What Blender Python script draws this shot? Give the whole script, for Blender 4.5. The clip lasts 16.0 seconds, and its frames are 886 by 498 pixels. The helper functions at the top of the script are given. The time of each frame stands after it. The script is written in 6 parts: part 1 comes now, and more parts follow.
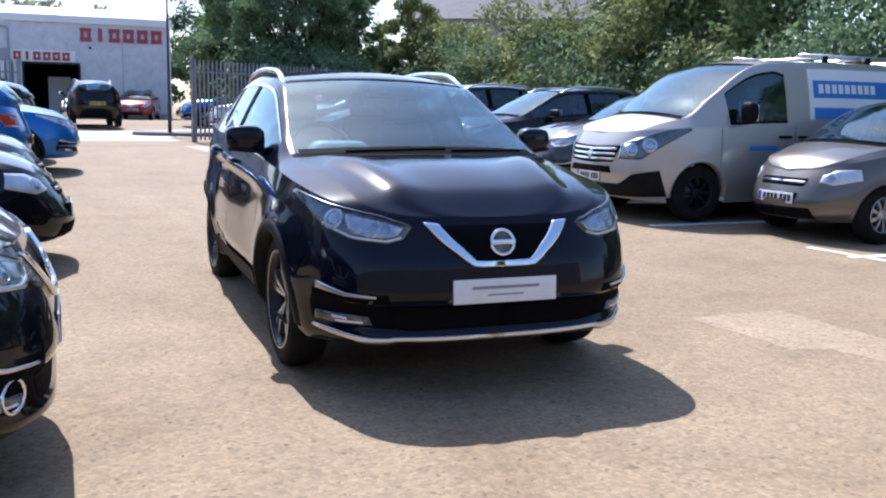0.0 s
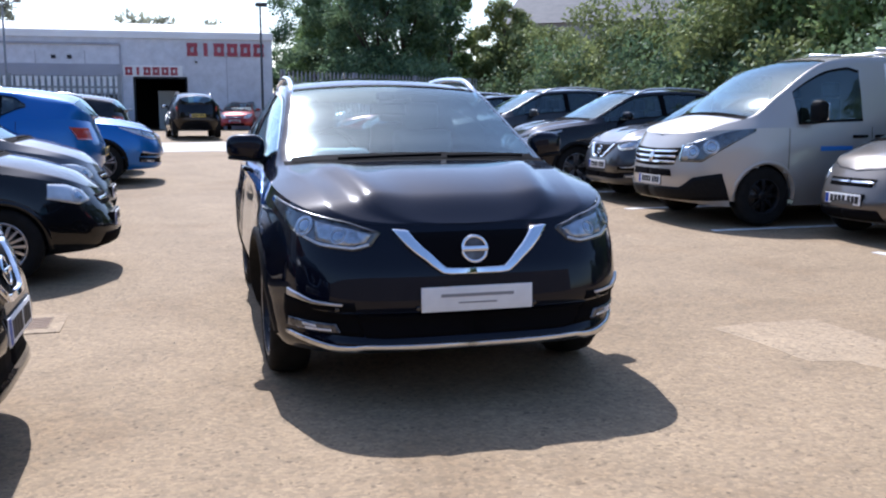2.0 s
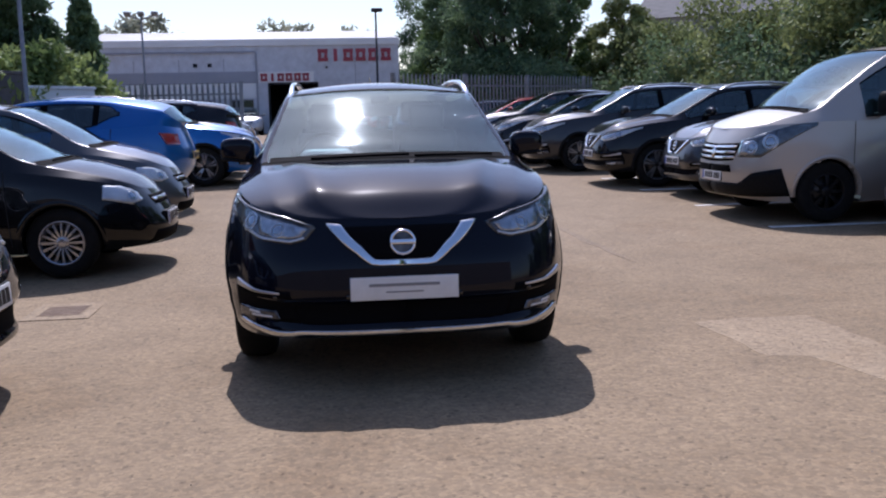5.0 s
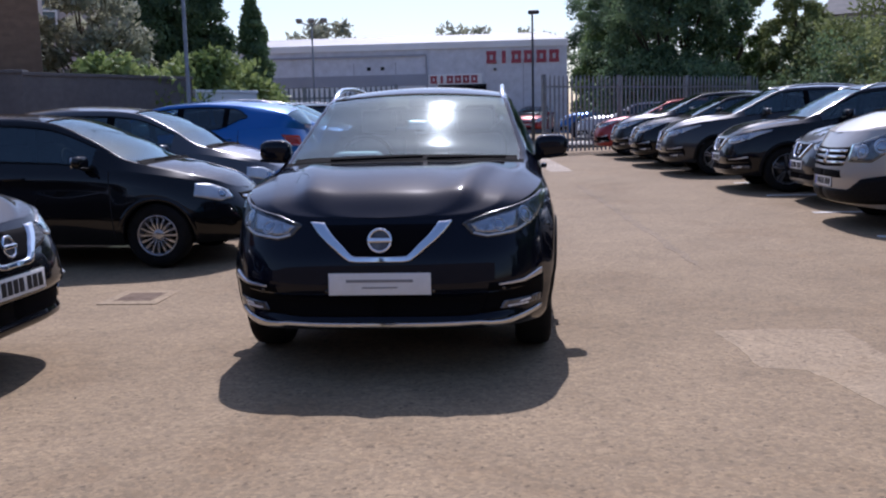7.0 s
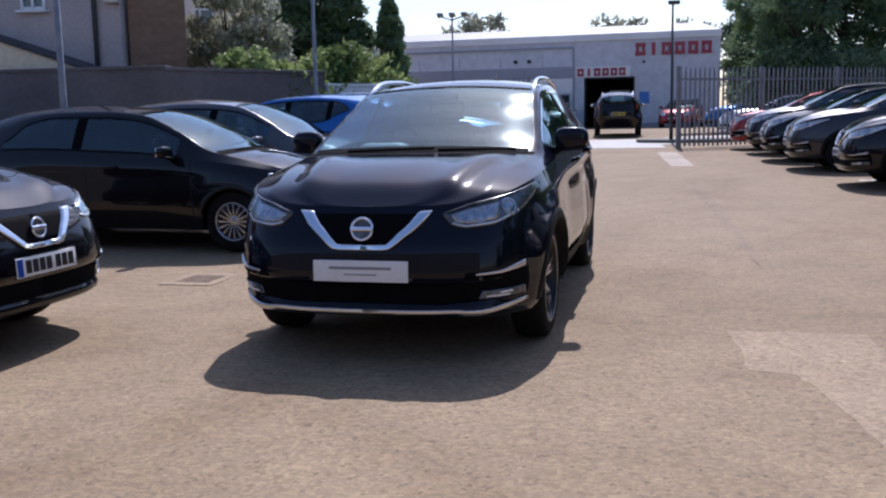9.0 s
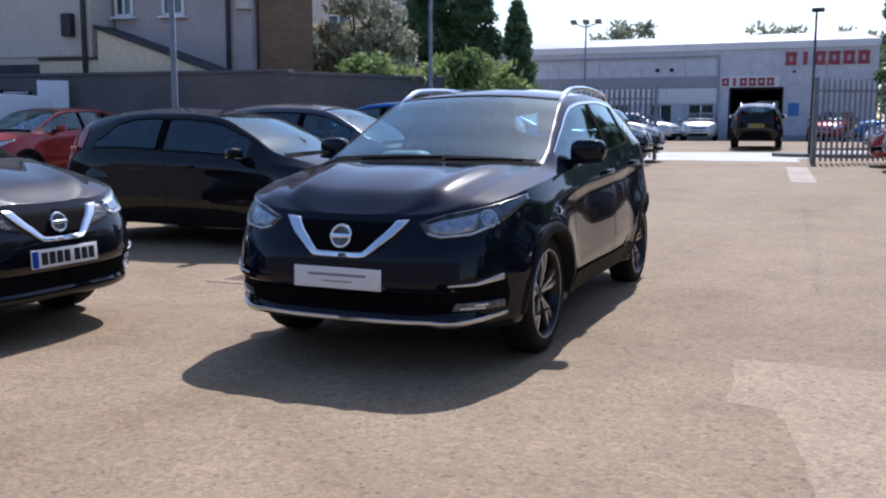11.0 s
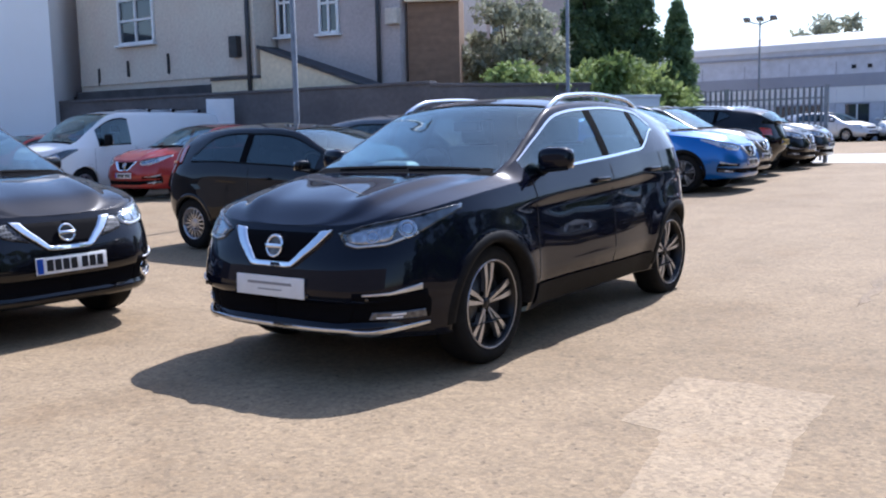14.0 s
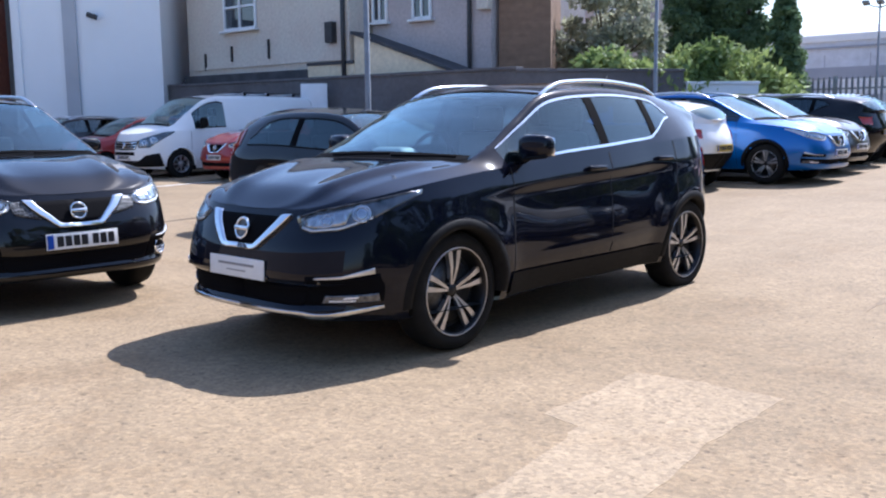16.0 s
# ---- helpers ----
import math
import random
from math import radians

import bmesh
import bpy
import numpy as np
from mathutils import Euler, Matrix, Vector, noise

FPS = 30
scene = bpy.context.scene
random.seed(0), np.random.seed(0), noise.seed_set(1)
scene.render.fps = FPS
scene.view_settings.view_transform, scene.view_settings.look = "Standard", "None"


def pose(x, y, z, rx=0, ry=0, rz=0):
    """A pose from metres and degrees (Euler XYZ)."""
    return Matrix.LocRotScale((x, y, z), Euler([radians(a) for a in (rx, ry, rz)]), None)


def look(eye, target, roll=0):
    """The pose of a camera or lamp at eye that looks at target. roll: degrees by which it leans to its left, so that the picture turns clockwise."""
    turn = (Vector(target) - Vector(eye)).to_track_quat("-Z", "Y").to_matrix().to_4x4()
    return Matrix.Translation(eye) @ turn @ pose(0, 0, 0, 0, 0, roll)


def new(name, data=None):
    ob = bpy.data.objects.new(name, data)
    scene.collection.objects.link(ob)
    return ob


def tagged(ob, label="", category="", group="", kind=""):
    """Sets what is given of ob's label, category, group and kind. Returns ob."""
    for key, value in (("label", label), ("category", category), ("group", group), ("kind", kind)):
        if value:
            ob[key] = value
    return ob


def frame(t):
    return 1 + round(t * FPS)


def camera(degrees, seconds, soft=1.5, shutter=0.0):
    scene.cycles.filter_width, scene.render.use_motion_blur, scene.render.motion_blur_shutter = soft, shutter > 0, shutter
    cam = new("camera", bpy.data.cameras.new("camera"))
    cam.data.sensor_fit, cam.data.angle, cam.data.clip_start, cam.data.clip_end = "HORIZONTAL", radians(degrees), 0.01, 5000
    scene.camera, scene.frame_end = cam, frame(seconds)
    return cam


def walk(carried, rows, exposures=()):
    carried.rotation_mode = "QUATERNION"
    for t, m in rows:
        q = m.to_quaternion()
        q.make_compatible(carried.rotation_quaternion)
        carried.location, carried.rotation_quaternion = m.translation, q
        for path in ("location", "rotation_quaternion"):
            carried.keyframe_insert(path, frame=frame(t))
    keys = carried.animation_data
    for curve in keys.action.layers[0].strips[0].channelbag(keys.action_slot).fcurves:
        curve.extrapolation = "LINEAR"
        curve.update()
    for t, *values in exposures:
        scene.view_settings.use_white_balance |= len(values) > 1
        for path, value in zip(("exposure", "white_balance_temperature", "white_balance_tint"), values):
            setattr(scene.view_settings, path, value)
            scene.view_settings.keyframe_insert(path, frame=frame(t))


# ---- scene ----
cam = camera(50.53, 16.0, soft=2.15)
# seconds, x, y, z, pitch, roll, yaw
ROWS = [
    (0.0, -1.879, -4.700, 1.319, -8.41, -1.01, -22.13),
    (0.5, -1.777, -4.715, 1.313, -9.05, 0.34, -21.77),
    (1.0, -1.619, -4.733, 1.311, -8.60, 0.12, -20.76),
    (1.5, -1.459, -4.747, 1.324, -8.41, -0.07, -18.55),
    (2.0, -1.262, -4.836, 1.317, -8.09, 0.15, -15.59),
    (2.5, -1.075, -4.967, 1.336, -7.84, -0.38, -13.05),
    (3.0, -1.005, -5.168, 1.319, -6.42, 0.40, -11.18),
    (5.5, -0.048, -5.404, 1.314, -8.16, 1.28, -3.98),
    (6.0, 0.244, -5.540, 1.330, -7.17, 1.02, 0.94),
    (6.5, 0.457, -5.558, 1.321, -7.30, 2.03, 3.49),
    (7.0, 0.690, -5.509, 1.308, -7.69, 1.31, 4.34),
    (7.5, 0.898, -5.511, 1.309, -7.34, 2.19, 6.21),
    (8.0, 1.203, -5.570, 1.316, -7.47, 2.08, 10.40),
    (8.5, 1.405, -5.538, 1.307, -7.10, 2.39, 12.63),
    (9.0, 1.613, -5.447, 1.282, -7.88, 1.17, 14.17),
    (9.5, 1.782, -5.375, 1.292, -7.66, 0.55, 17.14),
    (12.0, 2.935, -4.935, 1.286, -7.15, 0.87, 27.01),
    (12.5, 3.155, -4.840, 1.281, -6.83, 1.40, 29.43),
    (13.0, 3.289, -4.654, 1.271, -7.20, 0.52, 31.04),
    (13.5, 3.442, -4.514, 1.267, -7.35, 1.70, 32.01),
    (14.0, 3.736, -4.425, 1.296, -6.86, 1.29, 35.76),
    (14.5, 3.896, -4.293, 1.271, -6.89, 1.81, 37.00),
    (15.0, 4.008, -4.106, 1.268, -7.72, 0.65, 38.23),
    (15.5, 4.153, -3.978, 1.267, -8.24, 1.36, 39.77),
    (16.0, 4.411, -3.877, 1.286, -7.60, 0.71, 43.19),
]
# seconds, stops, kelvin, tint
EXPOSURES = [(0.0, 0.81, 5560, 16), (2.5, 0.46, 5610, 16), (3.2, 0.08, 5710, 20), (5.5, -0.05, 5660, 23), (7.0, -0.1, 5660, 23), (9.0, 0.04, 5640, 22), (12.5, 0.44, 5540, 16), (14.5, 0.76, 5550, 16), (16.0, 0.86, 5550, 16)]
walk(cam, [(t, pose(x, y, z, 90 + pitch, roll, yaw)) for t, x, y, z, pitch, roll, yaw in ROWS], EXPOSURES)

# ---- sky and sun ----
SUN_UP, SUN_ROUND = 50.0, -3.0
world = bpy.data.worlds.new("sky")
scene.world = world
world.use_nodes = True
wn = world.node_tree.nodes
sky = wn.new("ShaderNodeTexSky")
sky.sky_type, sky.sun_disc = "NISHITA", False
sky.sun_elevation, sky.sun_rotation = radians(SUN_UP), radians(SUN_ROUND)
sky.air_density, sky.dust_density, sky.ozone_density = 1.1, 1.15, 1.4
wn["Background"].inputs["Strength"].default_value = 0.135
world.node_tree.links.new(sky.outputs["Color"], wn["Background"].inputs["Color"])
sun_data = bpy.data.lights.new("sun", "SUN")
sun_data.energy, sun_data.angle, sun_data.color = 4.95, radians(0.53), (1.0, 0.95, 0.87)
sun = new("sun", sun_data)
sun.matrix_world = look((0, 0, 0), (math.sin(radians(-SUN_ROUND)) * math.cos(radians(SUN_UP)),
                                    -math.cos(radians(SUN_ROUND)) * math.cos(radians(SUN_UP)), -math.sin(radians(SUN_UP))))


# ---- materials ----
def material(name, color, rough=0.5, metal=0.0, coat=0.0, spec=0.5):
    m = bpy.data.materials.new(name)
    m.use_nodes = True
    b = m.node_tree.nodes["Principled BSDF"]
    b.inputs["Base Color"].default_value = (*color, 1)
    b.inputs["Roughness"].default_value, b.inputs["Metallic"].default_value = rough, metal
    b.inputs["Coat Weight"].default_value, b.inputs["Coat Roughness"].default_value = coat, 0.03
    b.inputs["Specular IOR Level"].default_value, b.inputs["Coat IOR"].default_value = spec, 1.43
    return m


def noise_node(m, scale, detail=4.0, rough=0.6, stretch=(1, 1, 1)):
    n, l = m.node_tree.nodes, m.node_tree.links
    co, mp, tx = n.new("ShaderNodeTexCoord"), n.new("ShaderNodeMapping"), n.new("ShaderNodeTexNoise")
    mp.inputs["Scale"].default_value = stretch
    tx.inputs["Scale"].default_value, tx.inputs["Detail"].default_value, tx.inputs["Roughness"].default_value = scale, detail, rough
    l.new(co.outputs["Object"], mp.inputs["Vector"])
    l.new(mp.outputs["Vector"], tx.inputs["Vector"])
    return tx.outputs["Fac"]


def ramp(m, fac, stops):
    r = m.node_tree.nodes.new("ShaderNodeValToRGB")
    e = r.color_ramp.elements
    while len(e) < len(stops):
        e.new(0.5)
    for el, (pos, col) in zip(e, stops):
        el.position, el.color = pos, (*col, 1) if len(col) == 3 else col
    m.node_tree.links.new(fac, r.inputs["Fac"])
    return r.outputs["Color"]


def mixed(m, a, b, fac, mode="MIX"):
    x = m.node_tree.nodes.new("ShaderNodeMix")
    x.data_type, x.blend_type = "RGBA", mode
    for sock, v in ((x.inputs[6], a), (x.inputs[7], b), (x.inputs[0], fac)):
        if isinstance(v, (int, float)):
            sock.default_value = v
        elif isinstance(v, tuple):
            sock.default_value = (*v, 1)
        else:
            m.node_tree.links.new(v, sock)
    return x.outputs[2]


def bump(m, height, strength=0.3, distance=0.01):
    b = m.node_tree.nodes.new("ShaderNodeBump")
    b.inputs["Strength"].default_value, b.inputs["Distance"].default_value = strength, distance
    m.node_tree.links.new(height, b.inputs["Height"])
    m.node_tree.links.new(b.outputs["Normal"], m.node_tree.nodes["Principled BSDF"].inputs["Normal"])


def base(m, col):
    m.node_tree.links.new(col, m.node_tree.nodes["Principled BSDF"].inputs["Base Color"])


def varied(name, lo, hi, scale, rough=0.7, bump_scale=0.0, bump_strength=0.2, fine=None, metal=0.0, stretch=(1, 1, 1), dist=0.01):
    """A matt surface between two colours at one scale, with grain at another."""
    m = material(name, lo, rough, metal)
    col = ramp(m, noise_node(m, scale, stretch=stretch), [(0.3, lo), (0.7, hi)])
    if fine:
        col = mixed(m, col, ramp(m, noise_node(m, fine, 2.0), [(0.3, (0.88, 0.88, 0.88)), (0.7, (1.08, 1.08, 1.08))]), 1.0, "MULTIPLY")
    base(m, col)
    if bump_scale:
        bump(m, noise_node(m, bump_scale, 6.0), bump_strength, dist)
    return m


def paint(name, color, metal=0.3, rough=0.3, dust=0.12):
    m = material(name, color, rough, metal, coat=1.0, spec=0.02 if metal == 0 else 0.3)
    d = noise_node(m, 3.0, 8.0, 0.7)
    dusty = tuple(min(1, c * (1 - dust) + 0.25 * dust) for c in color)
    base(m, ramp(m, d, [(0.35, color), (0.75, dusty)]))
    r = ramp(m, noise_node(m, 7.0, 6.0), [(0.3, (0.02,) * 3), (0.8, (0.045,) * 3)])
    m.node_tree.links.new(r, m.node_tree.nodes["Principled BSDF"].inputs["Coat Roughness"])
    return m


def glass(name, tint, ior=1.5, rough=0.012, film=0.0):
    m = bpy.data.materials.new(name)
    m.use_nodes = True
    n, l = m.node_tree.nodes, m.node_tree.links
    n.remove(n["Principled BSDF"])
    t, g, x = n.new("ShaderNodeBsdfTransparent"), n.new("ShaderNodeBsdfGlossy"), n.new("ShaderNodeMixShader")
    f, pw, ml = n.new("ShaderNodeLayerWeight"), n.new("ShaderNodeMath"), n.new("ShaderNodeMath")
    t.inputs["Color"].default_value = (*tint, 1)
    g.inputs["Roughness"].default_value, g.inputs["Color"].default_value = rough, (0.80, 0.97, 1.0, 1)
    f.inputs["Blend"].default_value = 0.5
    pw.operation, ml.operation = "POWER", "MULTIPLY_ADD"
    f0 = 1.7 * ((ior - 1) / (ior + 1)) ** 2
    pw.inputs[1].default_value, ml.inputs[1].default_value, ml.inputs[2].default_value = 4.2, 0.97 - f0, f0
    l.new(f.outputs["Facing"], pw.inputs[0]); l.new(pw.outputs[0], ml.inputs[0])
    l.new(ml.outputs[0], x.inputs[0]); l.new(t.outputs[0], x.inputs[1]); l.new(g.outputs[0], x.inputs[2])
    out = x.outputs[0]
    if film:  # a thin film of dust that scatters light
        d, y = n.new("ShaderNodeBsdfGlossy"), n.new("ShaderNodeMixShader")
        d.inputs["Roughness"].default_value, d.inputs["Color"].default_value = 0.12, (0.85, 0.97, 1.0, 1)
        r = ramp(m, noise_node(m, 4.0, 6.0, 0.7), [(0.25, (film * 0.88,) * 3), (0.75, (film * 1.12,) * 3)])
        l.new(r, y.inputs[0]); l.new(out, y.inputs[1]); l.new(d.outputs[0], y.inputs[2])
        out = y.outputs[0]
    l.new(out, n["Material Output"].inputs["Surface"])
    return m


M_BLACK = paint("black_paint", (0.003, 0.004, 0.010), 0.0, 0.2, 0.003)
M_BLACK.node_tree.nodes["Principled BSDF"].inputs["Coat IOR"].default_value = 1.34
M_CHROME = material("chrome", (0.82, 0.83, 0.85), 0.09, 1.0)
M_SATIN = varied("satin_aluminium", (0.55, 0.56, 0.58), (0.68, 0.68, 0.7), 9.0, 0.3, metal=1.0)
M_PLASTIC = varied("black_plastic", (0.006, 0.006, 0.007), (0.011, 0.011, 0.011), 30.0, 0.6, 300.0, 0.15)
M_PLASTIC.node_tree.nodes["Principled BSDF"].inputs["Specular IOR Level"].default_value = 0.1
M_GRILLE = material("grille_black", (0.005, 0.005, 0.006), 0.75, 0.0, 0.0, 0.03)
M_GLOSSBLACK = material("gloss_black", (0.006, 0.006, 0.007), 0.12, 0.0, coat=0.6)
M_RUBBER = varied("tyre_rubber", (0.006, 0.006, 0.006), (0.013, 0.0125, 0.012), 14.0, 0.85, 120.0, 0.3)
M_RUBBER.node_tree.nodes["Principled BSDF"].inputs["Specular IOR Level"].default_value = 0.2
M_RIMDARK = material("rim_dark", (0.02, 0.02, 0.022), 0.3, 0.6)
M_BRAKE = varied("brake_steel", (0.05, 0.05, 0.052), (0.12, 0.12, 0.122), 30.0, 0.45, metal=0.8)
M_RIM = varied("rim_silver", (0.42, 0.42, 0.44), (0.56, 0.56, 0.58), 20.0, 0.28, metal=0.9)
M_GLASS = glass("car_glass", (0.66, 0.84, 0.86), 1.8, 0.012, 0.036)
M_SIDEGLASS = glass("side_glass", (0.40, 0.50, 0.52), 1.6, 0.012, 0.012)
M_PRIVACY = glass("privacy_glass", (0.16, 0.18, 0.19), 1.55, 0.015, 0.012)
M_LENS = glass("lamp_lens", (0.88, 0.90, 0.92), 1.32, 0.015)
M_SCREEN = glass("screen_glass", (0.66, 0.84, 0.86), 1.6, 0.012, 0.014)
M_LAMPINSIDE = varied("lamp_reflector", (0.66, 0.67, 0.69), (0.86, 0.86, 0.87), 14.0, 0.3, metal=0.35)
M_LAMPDARK = varied("lamp_bezel", (0.03, 0.032, 0.036), (0.16, 0.165, 0.175), 16.0, 0.22, metal=0.5)
M_REFLECTOR = varied("ribbed_reflector", (0.25, 0.26, 0.28), (0.75, 0.76, 0.78), 60.0, 0.25, metal=0.8, stretch=(1, 1, 0.25))
M_LAMPMID = varied("lamp_shell", (0.03, 0.033, 0.04), (0.22, 0.225, 0.24), 22.0, 0.2, metal=0.6)
M_LIP = varied("brushed_lip", (0.50, 0.51, 0.53), (0.66, 0.67, 0.69), 12.0, 0.22, metal=1.0)
M_BULB = material("bulb_lens", (0.42, 0.45, 0.50), 0.10, 0.75, coat=1.0)
M_PLATE_W = varied("plate_white", (0.72, 0.72, 0.71), (0.8, 0.8, 0.79), 12.0, 0.4)
M_PLATE_Y = varied("plate_yellow", (0.62, 0.44, 0.05), (0.7, 0.5, 0.07), 12.0, 0.4)
M_INK = material("plate_ink", (0.01, 0.01, 0.012), 0.5)
M_PLATE_B = material("plate_blue", (0.01, 0.06, 0.35), 0.4)
M_INKGREY = material("print_grey", (0.25, 0.25, 0.26), 0.5)
M_RED = material("tail_red", (0.35, 0.01, 0.008), 0.12, 0.0, coat=1.0)
M_INTERIOR = varied("interior_cloth", (0.07, 0.075, 0.08), (0.11, 0.115, 0.12), 40.0, 0.85, 200.0, 0.2)
M_DASH = varied("dashboard_plastic", (0.10, 0.108, 0.115), (0.14, 0.148, 0.155), 25.0, 0.6, 250.0, 0.15)
M_HOOD = varied("binnacle_plastic", (0.24, 0.25, 0.25), (0.32, 0.33, 0.33), 25.0, 0.5, 250.0, 0.15)
M_WELL = material("wheel_well", (0.01, 0.01, 0.01), 0.9)


# ---- small mesh tools ----
def mesh_of(name, verts, faces, mat, smooth=True):
    me = bpy.data.meshes.new(name)
    me.from_pydata([tuple(v) for v in verts], [], [tuple(f) for f in faces])
    me.materials.append(mat)
    if smooth:
        me.polygons.foreach_set("use_smooth", [True] * len(me.polygons))
    me.update()
    return me


def put(name, verts, faces, mat, parent=None, label="", smooth=True):
    """One mesh object from points and faces, under parent if given."""
    ob = new(name, mesh_of(name, verts, faces, mat, smooth))
    ob.parent = parent
    if label:
        ob["label"] = label
    return ob


def part(name, bm, mat, parent, label="", smooth=True):
    me = bpy.data.meshes.new(name)
    bm.to_mesh(me)
    bm.free()
    me.materials.append(mat)
    if smooth:
        me.polygons.foreach_set("use_smooth", [True] * len(me.polygons))
    ob = new(name, me)
    ob.parent = parent
    if label:
        ob["label"] = label
    return ob


def grid_faces(nu, nv, start=0, keep=None, flip=False):
    out = []
    for i in range(nu - 1):
        for j in range(nv - 1):
            if keep is None or keep(i, j):
                a = start + i * nv + j
                q = (a, a + nv, a + nv + 1, a + 1)
                out.append(q[::-1] if flip else q)
    return out


def box_bm(sx, sy, sz, at=(0, 0, 0), bevel=0.0, seg=2, rot=None, taper=None):
    bm = bmesh.new()
    bmesh.ops.create_cube(bm, size=1)
    bmesh.ops.scale(bm, vec=(sx, sy, sz), verts=bm.verts)
    if taper:
        for v in bm.verts:
            if v.co.z > 0:
                v.co.x *= taper[0]
                v.co.y *= taper[1]
    if bevel:
        bmesh.ops.bevel(bm, geom=bm.edges[:], offset=bevel, segments=seg, affect="EDGES", profile=0.6)
    if rot:
        bmesh.ops.rotate(bm, verts=bm.verts, cent=(0, 0, 0), matrix=Euler([radians(a) for a in rot]).to_matrix())
    bmesh.ops.translate(bm, vec=at, verts=bm.verts)
    return bm


def tube(points, r, n=8, closed=False):
    """Points and faces of a pipe along points; r a number or one for each point."""
    pts = [Vector(p) for p in points]
    rs = [r] * len(pts) if isinstance(r, (int, float)) else r
    verts, faces = [], []
    for i, p in enumerate(pts):
        a = pts[i - 1] if i or closed else pts[0]
        b = pts[(i + 1) % len(pts)] if i < len(pts) - 1 or closed else pts[-1]
        d = (b - a).normalized()
        side = d.cross(Vector((0, 0, 1)))
        side = side.normalized() if side.length > 1e-4 else Vector((1, 0, 0))
        up = side.cross(d)
        for k in range(n):
            w = 2 * math.pi * k / n
            verts.append(p + rs[i] * (math.cos(w) * side + math.sin(w) * up))
    m = len(pts)
    for i in range(m if closed else m - 1):
        for k in range(n):
            a, b = i * n + k, i * n + (k + 1) % n
            c, d = ((i + 1) % m) * n + (k + 1) % n, ((i + 1) % m) * n + k
            faces.append((a, b, c, d))
    if not closed:
        faces.append(tuple(range(n))[::-1])
        faces.append(tuple((m - 1) * n + k for k in range(n)))
    return verts, faces


def lathe(profile, n, axis_x=True):
    """Turns (along, radius) pairs round the x axis."""
    verts, faces = [], []
    for a, r in profile:
        for k in range(n):
            w = 2 * math.pi * k / n
            verts.append((a, r * math.cos(w), r * math.sin(w)))
    for i in range(len(profile) - 1):
        for k in range(n):
            a, b = i * n + k, i * n + (k + 1) % n
            faces.append((a, a + n, b + n, b))
    return verts, faces


def curve(points):
    """A smooth function through (x, value) pairs."""
    xs, ys = np.array([p[0] for p in points], float), np.array([p[1] for p in points], float)
    h = np.diff(xs)
    d = np.diff(ys) / h
    m = np.zeros(len(xs))
    m[0], m[-1] = d[0], d[-1]
    for i in range(1, len(xs) - 1):
        if d[i - 1] * d[i] > 0:
            w1, w2 = 2 * h[i] + h[i - 1], h[i] + 2 * h[i - 1]
            m[i] = (w1 + w2) / (w1 / d[i - 1] + w2 / d[i])

    def f(x):
        x = min(max(x, xs[0]), xs[-1])
        i = min(max(int(np.searchsorted(xs, x)) - 1, 0), len(h) - 1)
        t = (x - xs[i]) / h[i]
        return float(ys[i] * (1 + 2 * t) * (1 - t) ** 2 + m[i] * h[i] * t * (1 - t) ** 2 + ys[i + 1] * t * t * (3 - 2 * t) + m[i + 1] * h[i] * t * t * (t - 1))
    return f


def ground_z(x, y):
    """The yard climbs gently towards the workshop."""
    s = min(max(0, y - 1.5), 16.5) * 0.02
    k = min(max(0, (y - 18) / 22), 1)
    return s + 0.32 * k * k * (3 - 2 * k)


